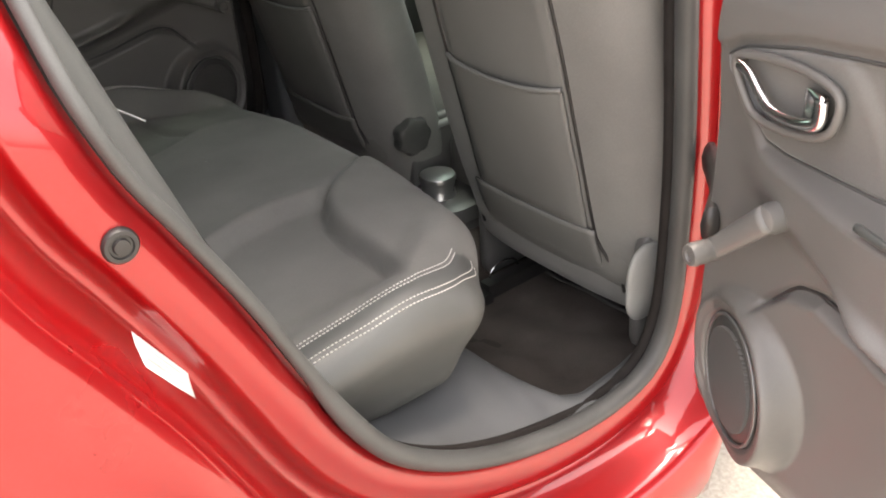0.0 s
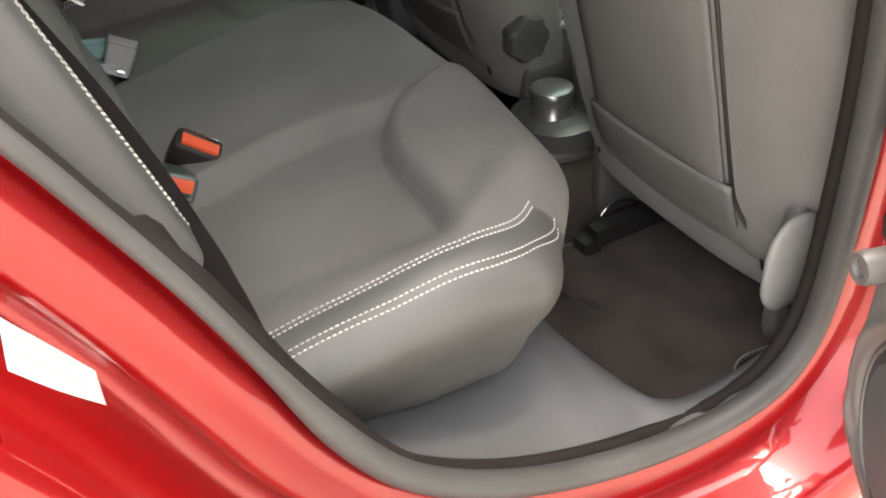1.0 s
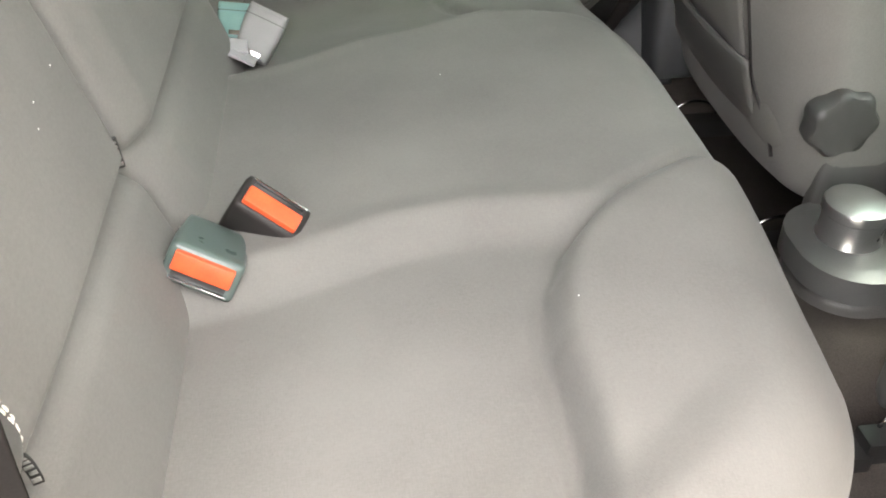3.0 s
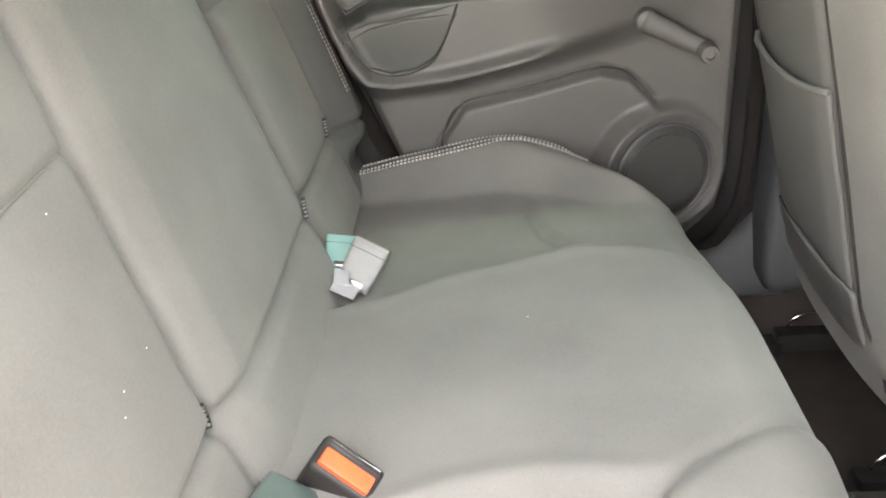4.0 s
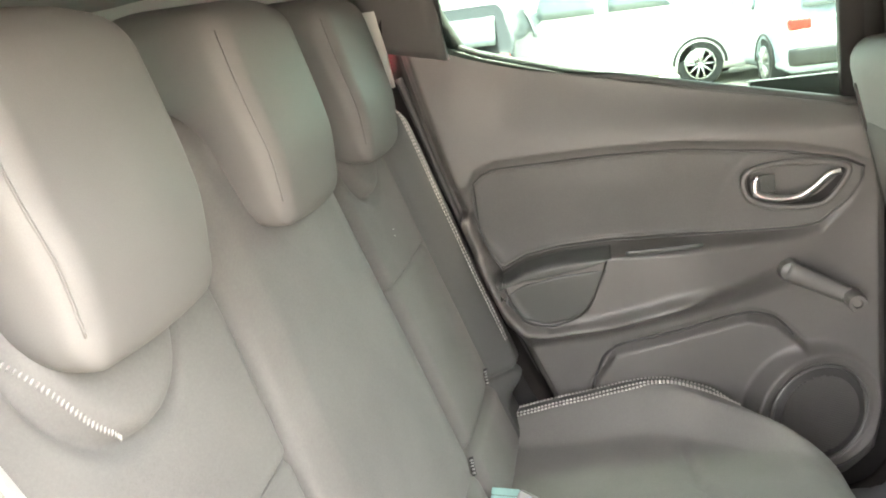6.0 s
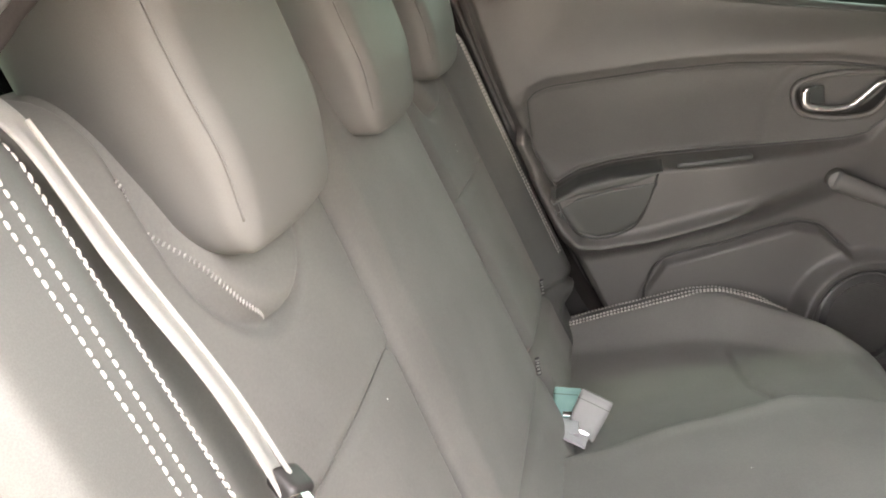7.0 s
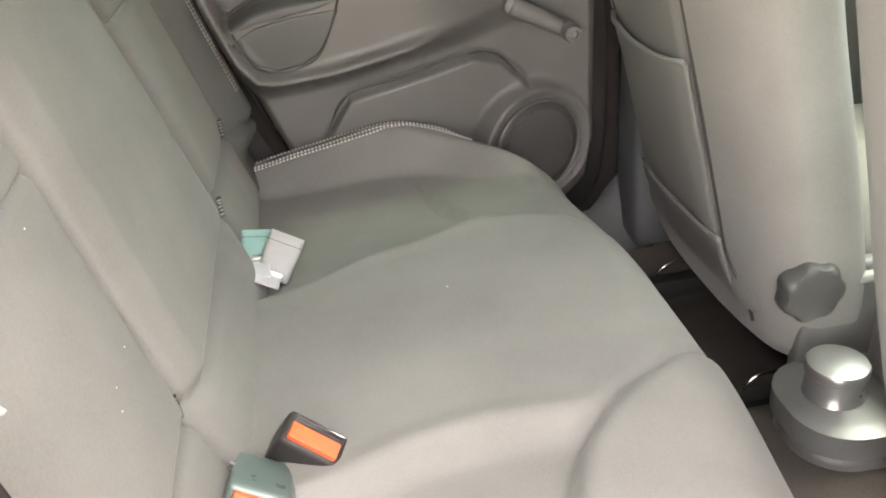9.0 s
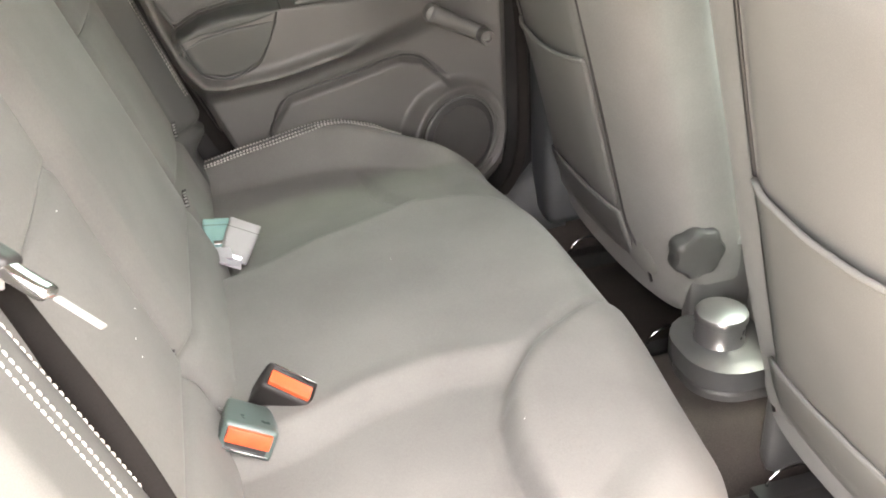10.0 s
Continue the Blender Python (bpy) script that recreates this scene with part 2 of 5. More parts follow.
def lerp_table(table, x):
    """Smooth value at x from a short table of (x, value), x rising."""
    if x <= table[0][0]:
        return table[0][1]
    for (x0, v0), (x1, v1) in zip(table, table[1:]):
        if x <= x1:
            return v0 + (v1 - v0) * (x - x0) / (x1 - x0)
    return table[-1][1]


def rbox(lo, hi, r, n, f=None):
    """A closed box with rounded edges on an even grid, bent by f(x, y, z)."""
    lo, hi = np.array(lo, float), np.array(hi, float)
    r = np.minimum(np.array(r if np.ndim(r) else (r, r, r), float), (hi - lo) / 2 - 1e-5)
    index, verts, faces = {}, [], []

    def vert(i, j, k):
        if (i, j, k) not in index:
            p = lo + (hi - lo) * np.array([i / n[0], j / n[1], k / n[2]])
            q = np.clip(p, lo + r, hi - r)
            d = (p - q) / r
            if (i in (0, n[0])) or (j in (0, n[1])) or (k in (0, n[2])):
                s = np.linalg.norm(d)
                big = np.abs(d).max()
                if s > 1e-9:
                    d = d / s * big
            p = q + d * r
            index[(i, j, k)] = len(verts)
            verts.append(f(*p) if f else tuple(p))
        return index[(i, j, k)]

    for a, b, c in ((0, 1, 2), (1, 2, 0), (2, 0, 1)):
        for side in (0, n[c]):
            for i in range(n[a]):
                for j in range(n[b]):
                    q = []
                    for di, dj in ((0, 0), (1, 0), (1, 1), (0, 1)):
                        t = [0, 0, 0]
                        t[a], t[b], t[c] = i + di, j + dj, side
                        q.append(vert(*t))
                    faces.append(q if side else q[::-1])
    return make_mesh("rbox", verts, faces)


def sheet(point, nu, nv, thick=None, closed_u=False):
    """A grid of point(s, t), s and t from 0 to 1; thick: a second layer that way, with closed rims."""
    verts, faces = [], []
    for i in range(nu + 1):
        for j in range(nv + 1):
            verts.append(Vector(point(i / nu, j / nv)))
    idx = lambda i, j: i * (nv + 1) + j
    for i in range(nu):
        for j in range(nv):
            faces.append((idx(i, j), idx(i + 1, j), idx(i + 1, j + 1), idx(i, j + 1)))
    if thick is not None:
        m = len(verts)
        verts += [v + Vector(thick) for v in verts]
        faces += [tuple(m + k for k in f[::-1]) for f in faces]
        rim = [idx(i, 0) for i in range(nu + 1)] + [idx(nu, j) for j in range(1, nv + 1)] + [idx(i, nv) for i in range(nu - 1, -1, -1)] + [idx(0, j) for j in range(nv - 1, 0, -1)]
        for a, b in zip(rim, rim[1:] + rim[:1]):
            faces.append((a, b, m + b, m + a))
    return make_mesh("sheet", verts, faces)


def spline(points, n=8, closed=False):
    """Catmull-Rom through points."""
    p = [Vector(q) for q in points]
    out = []
    m = len(p)
    for i in range(m if closed else m - 1):
        a, b, c, d = (p[(i - 1) % m], p[i], p[(i + 1) % m], p[(i + 2) % m]) if closed else (p[max(i - 1, 0)], p[i], p[i + 1], p[min(i + 2, m - 1)])
        for k in range(n):
            t = k / n
            out.append(0.5 * (2 * b + (c - a) * t + (2 * a - 5 * b + 4 * c - d) * t * t + (3 * b - a - 3 * c + d) * t ** 3))
    if not closed:
        out.append(p[-1])
    return out


def tube(path, r, seg=10, closed=False, flat=1.0, up=(0, 0, 1)):
    """A round (or flattened) bar along a path; r: a number or one a point."""
    path = [Vector(p) for p in path]
    n = len(path)
    verts, faces = [], []
    for i, p in enumerate(path):
        if closed:
            t = path[(i + 1) % n] - path[i - 1]
        else:
            t = path[min(i + 1, n - 1)] - path[max(i - 1, 0)]
        t.normalize()
        u = Vector(up)
        a = t.cross(u)
        if a.length < 1e-4:
            a = t.cross(Vector((1, 0, 0)))
        a.normalize()
        b = a.cross(t).normalized()
        ri = r[i] if np.ndim(r) else r
        for k in range(seg):
            w = 2 * math.pi * k / seg
            verts.append(p + a * (ri * math.cos(w)) + b * (ri * flat * math.sin(w)))
    for i in range(n if closed else n - 1):
        for k in range(seg):
            a, b = i * seg + k, i * seg + (k + 1) % seg
            c, d = ((i + 1) % n) * seg + (k + 1) % seg, ((i + 1) % n) * seg + k
            faces.append((a, b, c, d))
    if not closed:
        faces.append(tuple(range(seg - 1, -1, -1)))
        faces.append(tuple((n - 1) * seg + k for k in range(seg)))
    return make_mesh("tube", verts, faces)


def strap(path, across, width, thick):
    """A flat band along a path; across: the direction of its width at each point or one for all."""
    path = [Vector(p) for p in path]
    verts, faces = [], []
    n = len(path)
    for i, p in enumerate(path):
        t = (path[min(i + 1, n - 1)] - path[max(i - 1, 0)]).normalized()
        a = Vector(across[i] if isinstance(across[0], (tuple, list, Vector)) else across)
        a = (a - t * a.dot(t)).normalized()
        b = t.cross(a).normalized()
        w = width[i] if np.ndim(width) else width
        for ca, cb in ((-1, -0.5), (-0.9, -1), (0.9, -1), (1, -0.5), (1, 0.5), (0.9, 1), (-0.9, 1), (-1, 0.5)):
            verts.append(p + a * (ca * w / 2) + b * (cb * thick / 2))
    for i in range(n - 1):
        for k in range(8):
            faces.append((i * 8 + k, i * 8 + (k + 1) % 8, (i + 1) * 8 + (k + 1) % 8, (i + 1) * 8 + k))
    faces += [tuple(range(7, -1, -1)), tuple((n - 1) * 8 + k for k in range(8))]
    return make_mesh("strap", verts, faces)


def lathe(profile, centre=(0, 0, 0), axis=(0, 0, 1), seg=32, squash=1.0):
    """A turned body: profile of (radius, height) along axis."""
    ax = Vector(axis).normalized()
    a = ax.orthogonal().normalized()
    if abs(ax.z) < 0.9:
        a = Vector((0, 0, 1)).cross(ax).normalized()
    b = ax.cross(a)
    verts, faces = [], []
    for r, h in profile:
        for k in range(seg):
            w = 2 * math.pi * k / seg
            verts.append(Vector(centre) + ax * h + a * (r * math.cos(w)) + b * (r * squash * math.sin(w)))
    m = len(profile)
    for i in range(m - 1):
        for k in range(seg):
            faces.append((i * seg + k, i * seg + (k + 1) % seg, (i + 1) * seg + (k + 1) % seg, (i + 1) * seg + k))
    faces += [tuple(range(seg - 1, -1, -1)), tuple((m - 1) * seg + k for k in range(seg))]
    me = make_mesh("lathe", verts, faces)
    crisp(me, 40)
    return me


def crisp(me, angle=35):
    """Keep hard edges hard while the rest is smooth."""
    b = bmesh.new()
    b.from_mesh(me)
    for e in b.edges:
        e.smooth = not (len(e.link_faces) == 2 and e.calc_face_angle(0) > radians(angle))
    b.to_mesh(me)
    b.free()
    return me


def block(lo, hi, bevel=0.004, m=None):
    """A box with bevelled edges, as a mesh."""
    b = bmesh.new()
    bmesh.ops.create_cube(b, size=1.0)
    lo, hi = Vector(lo), Vector(hi)
    for v in b.verts:
        v.co = Vector([(lo[i] + hi[i]) / 2 + v.co[i] * (hi[i] - lo[i]) for i in range(3)])
    if bevel:
        bmesh.ops.bevel(b, geom=b.edges[:], offset=bevel, segments=2, profile=0.6, affect="EDGES")
    if m is not None:
        bmesh.ops.transform(b, matrix=m, verts=b.verts[:])
    me = bpy.data.meshes.new("block")
    b.to_mesh(me)
    b.free()
    me.shade_smooth()
    crisp(me, 50)
    return me


def joined(meshes):
    b = bmesh.new()
    for me in meshes:
        b.from_mesh(me)
        bpy.data.meshes.remove(me)
    out = bpy.data.meshes.new("joined")
    b.to_mesh(out)
    b.free()
    return out


def stitches(path, length=0.0048, gap=0.0020, width=0.0020, height=0.0010, lift=0.0004, normal=(0, 0, 1)):
    """Thread stitches laid along a path: short rounded bars, one after another."""
    path = [Vector(p) for p in path]
    d = [0.0]
    for a, b in zip(path, path[1:]):
        d.append(d[-1] + (b - a).length)

    def at(s):
        for i in range(len(path) - 1):
            if s <= d[i + 1] or i == len(path) - 2:
                return path[i].lerp(path[i + 1], (s - d[i]) / max(d[i + 1] - d[i], 1e-9))

    verts, faces = [], []
    s = 0.0
    while s + length < d[-1]:
        a, b = at(s), at(s + length)
        t = (b - a).normalized()
        nrm = Vector(normal(a) if callable(normal) else normal)
        side = t.cross(nrm).normalized()
        up = side.cross(t).normalized()
        base = len(verts)
        for q, hh in ((a, 0.25), (a.lerp(b, 0.25), 1.0), (a.lerp(b, 0.75), 1.0), (b, 0.25)):
            ww = width * (0.75 if hh < 1 else 1.0)
            for cs, cu in ((-0.5, -0.2), (-0.3, hh), (0.3, hh), (0.5, -0.2)):
                verts.append(q + side * (cs * ww) + up * (cu * height + lift))
        for i in range(3):
            for k in range(4):
                faces.append((base + i * 4 + k, base + i * 4 + (k + 1) % 4, base + (i + 1) * 4 + (k + 1) % 4, base + (i + 1) * 4 + k))
        faces += [(base + 3, base + 2, base + 1, base), (base + 12, base + 13, base + 14, base + 15)]
        s += length + gap
    return make_mesh("stitches", verts, faces)


def near_line(line, u, z):
    """Distance from a point of the door to a broken line on it."""
    best = 9.0
    for (a, b), (c, d) in zip(line, line[1:]):
        t = ((u - a) * (c - a) + (z - b) * (d - b)) / ((c - a) ** 2 + (d - b) ** 2)
        t = min(max(t, 0.0), 1.0)
        best = min(best, math.hypot(u - a - t * (c - a), z - b - t * (d - b)))
    return best


# ---------------- car body side: opening, seal, painted jamb ----------------
# outer edge of the door seal in x, z; the loop runs from the roof down the rear, along the sill and up the B-pillar
OPENING = [(-0.33, 1.375), (-0.48, 1.33), (-0.575, 1.22), (-0.575, 1.08), (-0.545, 0.97), (-0.50, 0.88), (-0.445, 0.77), (-0.40, 0.665), (-0.355, 0.56),
           (-0.30, 0.468), (-0.235, 0.405), (-0.15, 0.352), (-0.05, 0.312), (0.06, 0.287), (0.165, 0.283), (0.25, 0.305), (0.298, 0.36),
           (0.318, 0.44), (0.322, 0.56), (0.318, 0.72), (0.296, 0.95), (0.275, 1.16), (0.215, 1.31), (0.10, 1.375), (-0.1, 1.39)]


def lean_in(z):
    """How far the body side leans inwards above the belt."""
    return 0.20 * smooth(0.98, 1.45, z)


LOOP = [(p.x, p.y) for p in spline([(x, z, 0) for x, z in OPENING], 5, closed=True)]


def loop_normal(i):
    n = len(LOOP)
    a, b = LOOP[(i - 2) % n], LOOP[(i + 2) % n]
    t = Vector((b[0] - a[0], b[1] - a[1]))
    t.normalize()
    return Vector((-t.y, t.x)) * -1.0


CENTRE = Vector((-0.12, 0.85))


def ring(side, d, y):
    """The opening's loop moved outwards by d, at the depth y from the car's middle."""
    out = []
    for i, (x, z) in enumerate(LOOP):
        n = loop_normal(i)
        if n.dot(Vector((x, z)) - CENTRE) < 0:
            n = -n
        k = 1.0
        if d > 0.12:
            k -= 0.55 * smooth(0.2, 0.9, -n.y) + 0.70 * smooth(0.3, 0.9, n.x) + 0.80 * smooth(0.4, 0.9, n.y)
        e = min(d, 0.12) + max(d - 0.12, 0) * max(k, 0.15)
        px, pz = x + n.x * e, max(z + n.y * e, 0.02)
        out.append(Vector((px, side * ((y(px, pz) if callable(y) else y) - lean_in(pz)), pz)))
    return out


def loft(rings):
    verts, faces = [], []
    n = len(rings[0])
    for r in rings:
        verts += r
    for j in range(len(rings) - 1):
        for i in range(n):
            faces.append((j * n + i, j * n + (i + 1) % n, (j + 1) * n + (i + 1) % n, (j + 1) * n + i))
    return make_mesh("loft", verts, faces)


def flange(y, k):
    """The trim reaches further into the cabin beside the end of the seat."""
    return lambda x, z: y - 0.050 * k * smooth(0.43, 0.56, z) * smooth(-0.15, -0.32, x) * smooth(0.86, 0.70, z)


car = thing("hatchback_car", "glossy red five-door hatchback with an open rear door", "car")
SIDES = ((-1, "near"), (1, "far"))
for s, _ in SIDES:
    jamb = [(0.000, 0.752), (0.006, 0.760), (0.012, 0.768), (0.03, 0.773), (0.058, 0.776), (0.067, 0.772), (0.075, 0.755), (0.084, 0.747), (0.094, 0.747), (0.104, 0.757), (0.114, 0.79),
            (0.122, 0.825), (0.130, 0.848), (0.142, 0.858), (0.165, 0.864), (0.25, 0.872), (0.40, 0.87), (0.60, 0.85), (0.62, 0.80)]
    side_me = loft([ring(s, d, y) for d, y in jamb])
    if s < 0:
        near_side_me = side_me
    part("body_side", side_me, RED, car, "glossy red painted door jamb and rear wing")
    part("door_seal", tube(ring(s, -0.009, 0.767), [0.0150 - 0.0065 * smooth(0.52, 0.70, v.z) * smooth(-0.25, -0.36, v.x) for v in ring(s, -0.009, 0.767)], 14, closed=True, flat=1.25, up=(0, 1, 0)), RUBBER, car, "grey-black rubber door seal")
    # inner trim of the opening: a band that runs from the seal into the cabin
    part("opening_trim", loft([ring(s, d, y) for d, y in ((0.002, 0.752), (-0.010, 0.746), (-0.015, 0.740), (-0.016, flange(0.735, 1.0)), (-0.012, flange(0.728, 1.2)), (0.004, flange(0.722, 1.3)))]), SIDE_TRIM, car, "dark inner trim of the door opening")

# roof, headliner, rear and front of the shell
part("roof", sheet(lambda u, v: (-1.15 + 2.05 * u, -0.585 + 1.17 * v, 1.415 + 0.05 * (1 - (2 * v - 1) ** 2) - 0.10 * smooth(0.85, 1, u) * 0.5 - 0.06 * smooth(0.3, 0, u)), 24, 24, (0, 0, 0.02)), RED, car)
part("headliner", sheet(lambda u, v: (-1.12 + 1.98 * u, -0.60 + 1.20 * v, 1.385 + 0.03 * (1 - (2 * v - 1) ** 4) - 0.05 * smooth(0.3, 0, u)), 24, 24, (0, 0, 0.012)), HEADLINER, car, "unseen fabric headliner, greyed to cut bounce light")
part("tailgate", sheet(lambda u, v: (-1.38 + 0.1 * v - 0.06 * (1 - (2 * u - 1) ** 2), -0.74 + 1.48 * u, 0.25 + 0.72 * v), 20, 12, (-0.03, 0, 0)), RED, car)
part("rear_window", sheet(lambda u, v: (-1.30 + 0.22 * v - 0.05 * (1 - (2 * u - 1) ** 2), -0.62 + 1.24 * u + 0.06 * (1 - 2 * u) * v, 0.98 + 0.38 * v), 16, 8, (-0.004, 0, 0)), GLASS, car)
part("windscreen", sheet(lambda u, v: (1.35 - 0.52 * v + 0.06 * (1 - (2 * u - 1) ** 2), -0.64 + 1.28 * u + 0.08 * (1 - 2 * u) * v, 0.98 + 0.42 * v), 16, 8, (0.005, 0, 0)), CLEAR_GLASS, car)
part("dashboard", rbox((0.98, -0.68, 0.55), (1.36, 0.68, 0.98), 0.06, (10, 20, 10)), PLASTIC_DARK, car)
part("bulkhead", block((1.36, -0.72, 0.05), (1.42, 0.72, 0.98), 0.01), PLASTIC_DARK, car)
part("bonnet", sheet(lambda u, v: (1.42 + 0.85 * u, -0.75 + 1.5 * v, 0.96 - 0.2 * u * u), 12, 12, (0, 0, -0.02)), RED, car)
for s, _ in SIDES:
    part("windscreen_pillar", tube(spline([(0.22, s * 0.60, 1.42), (0.80, s * 0.585, 1.39), (1.1, s * 0.64, 1.18), (1.42, s * 0.70, 0.96)], 8), 0.035, 10), BEIGE, car)
    part("rear_pillar_trim", sheet(lambda u, v: (-0.60 - 0.62 * u, s * (0.70 - 0.06 * u - lean_in(0.98 + 0.42 * v) * 0.9), 0.96 + 0.43 * v), 10, 10, (0, s * 0.03, 0)), BEIGE, car, "pale rear pillar trim")
    part("wheel_arch_trim", rbox((-1.28, min(s * 0.56, s * 0.715), 0.14), (-0.56, max(s * 0.56, s * 0.715), 0.97), 0.05, (10, 6, 14)), PLASTIC, car)
    part("boot_side", block((-1.36, min(s * 0.70, s * 0.73), 0.1), (-0.62, max(s * 0.70, s * 0.73), 0.98), 0.01), RED, car)
part("parcel_shelf", rbox((-1.30, -0.60, 0.955), (-0.66, 0.60, 0.985), 0.012, (12, 12, 2)), PLASTIC_DARK, car)

# floor pan with the tunnel, the heel board and the carpet over them
def floor_z(x, y):
    tunnel = 0.10 * (1 - smooth(0.10, 0.19, abs(y - 0.03)))
    heel = 0.14 * smooth(0.04, -0.06, x)
    edge = 0.13 * smooth(0.62, 0.70, abs(y)) * smooth(-0.02, 0.10, x)
    return 0.128 + max(tunnel * smooth(1.2, 1.1, x), 0) + heel + edge + 0.004 * noise.noise((x * 9, y * 9, 0))


part("carpet", sheet(lambda u, v: (-0.52 + 1.85 * u, -0.715 + 1.43 * v, floor_z(-0.52 + 1.85 * u, -0.715 + 1.43 * v)), 90, 70, (0, 0, -0.03)), CARPET, car, "dark brown-black floor carpet")
for s, _ in SIDES:
    # sill cover: from the seal in to the carpet, rising under the end of the seat
    def cover(u, v):
        x = -0.40 + 0.80 * u
        zo = lerp_table([(-0.40, 0.50), (-0.36, 0.455), (-0.30, 0.425), (-0.235, 0.385), (-0.15, 0.345), (-0.05, 0.313), (0.06, 0.292), (0.165, 0.288), (0.25, 0.305), (0.31, 0.34), (0.36, 0.40), (0.40, 0.42)], x)
        yi = lerp_table([(-0.40, 0.56), (-0.05, 0.525), (0.03, 0.510), (0.058, 0.520), (0.076, 0.548), (0.088, 0.60), (0.105, 0.650), (0.14, 0.674), (0.4, 0.676)], x)
        zi = lerp_table([(-0.40, 0.385), (-0.06, 0.372), (0.0, 0.360), (0.05, 0.330), (0.08, 0.285), (0.11, 0.255), (0.16, 0.235), (0.4, 0.235)], x)
        y = 0.752 + (yi - 0.752) * v
        hump = 0.022 * math.sin(math.pi * v) * smooth(0.0, 0.2, x + 0.1)
        return (x, s * y, zo + (zi - zo) * (v ** 1.4) + hump)

    part("sill_cover", sheet(cover, 80, 16, (0, 0, -0.012)), PLASTIC_GREY, car, "smooth grey plastic sill cover")
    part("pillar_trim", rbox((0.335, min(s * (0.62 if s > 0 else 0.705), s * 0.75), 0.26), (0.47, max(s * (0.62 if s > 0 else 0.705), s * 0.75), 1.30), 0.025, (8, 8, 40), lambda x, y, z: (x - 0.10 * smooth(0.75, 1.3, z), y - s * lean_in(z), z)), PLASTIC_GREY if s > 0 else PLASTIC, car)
    part("front_door_panel", rbox((0.44, min(s * 0.70, s * 0.80), 0.25), (1.36, max(s * 0.70, s * 0.80), 1.02), 0.03, (16, 4, 12)), PLASTIC, car)
    part("front_door_glass", sheet(lambda u, v: (0.36 + 0.75 * u + 0.2 * u * (1 - v), s * (0.745 - lean_in(1.0 + 0.38 * v)), 1.0 + 0.38 * v), 6, 6, (0, s * 0.004, 0)), GLASS, car)

# Black sheet added over the red jamb, standing for shade in the gap.
part("pillar_filler", sheet(lambda u, v: (-0.62 + 0.32 * u - 0.24 * v * u, 0.705 + 0.012 * math.sin(6 * u), 0.40 + 0.90 * v), 10, 12, (0, 0.02, 0)), PLASTIC_DARK, car, "black filler sheet for the dark gap between the far door and the seat")
part("rear_pillar_trim", sheet(lambda u, v: (-0.74 + 0.195 * u, 0.592 + 0.03 * (1 - u) - 0.45 * (0.23 * v - 0.08), 1.17 + 0.23 * v), 8, 8, (0, 0.02, 0)), BEIGE, car, "pale upper pillar trim")
part("door_hinge", tube(spline([(0.345, -0.79, 0.70), (0.27, -0.862, 0.70), (0.20, -0.905, 0.70), (0.165, -0.925, 0.70)], 6), 0.013, 10, flat=2.2), PLASTIC_DARK, car, "black door hinge")
part("pillar_seal", tube([(lerp_table([(0.42, -0.245), (0.56, -0.325), (0.70, -0.377), (0.852, -0.430), (1.2, -0.530)], z) - 0.024, 0.697, z) for z in np.linspace(0.44, 1.18, 30)], 0.008, 8, up=(0, 1, 0)), RUBBER, car, "grey rubber seal beside the far door")
# Filler panel added to plug the light leak beside the far door.
part("pillar_filler", block((0.06, 0.747, 0.20), (0.36, 0.765, 1.10), 0.004), PLASTIC_DARK, car)
# striker-side details in the near jamb: round rubber stop and a white paper label with grey bars
stop = thing("rubber_stop", "round dark rubber door stop pressed into the red jamb", "door stop")
part("stop_disc", lathe([(0.0185, -0.002), (0.0185, 0.004), (0.0165, 0.0070), (0.0125, 0.0075), (0.0112, 0.0052), (0.0090, 0.0052), (0.0076, 0.0085), (0.0, 0.0090)], (-0.558, -0.774, 0.901), (0, -1, 0)), PLASTIC_DARK, stop)
sticker = thing("jamb_label", "small white paper label stuck in the red jamb", "label")
from mathutils.bvhtree import BVHTree


def tree_of(me):
    return BVHTree.FromPolygons([v.co[:] for v in me.vertices], [p.vertices[:] for p in me.polygons])


def drape(tree, pts, way, start):
    """Drops a path onto a surface along a direction."""
    out = []
    for p in pts:
        hit = tree.ray_cast(Vector(p) - Vector(way) * start, Vector(way))
        if hit[0] is not None:
            out.append(hit[0])
    return out


near_tree = tree_of(near_side_me)
lc = [Vector(p) for p in ((-0.564, -0.778, 0.792), (-0.518, -0.786, 0.711), (-0.5195, -0.786, 0.682), (-0.568, -0.778, 0.767))]


def on_jamb(u, v, lift):
    p = lc[0].lerp(lc[1], u).lerp(lc[3].lerp(lc[2], u), v)
    return drape(near_tree, [p], (0, 1, 0), 0.2)[0] + Vector((0, -lift, 0))


part("paper", sheet(lambda u, v: on_jamb(u, v, 0.0010), 16, 10, (0, 0.0006, 0)), WHITE_LABEL, sticker)
for k in range(3):
    part("printed_bar", sheet(lambda u, v: on_jamb(0.12 + (0.70 - 0.15 * (k % 2)) * u, 0.24 + 0.20 * k + 0.06 * v, 0.0016), 12, 1, (0, 0.0004, 0)), BAR_GREY, sticker)

# ---------------- rear seat ----------------
def cushion_front(y):
    a = abs(y)
    return 0.130 - 0.030 * smooth(0.1, 0.45, a) - 0.110 * smooth(0.42, 0.68, a)


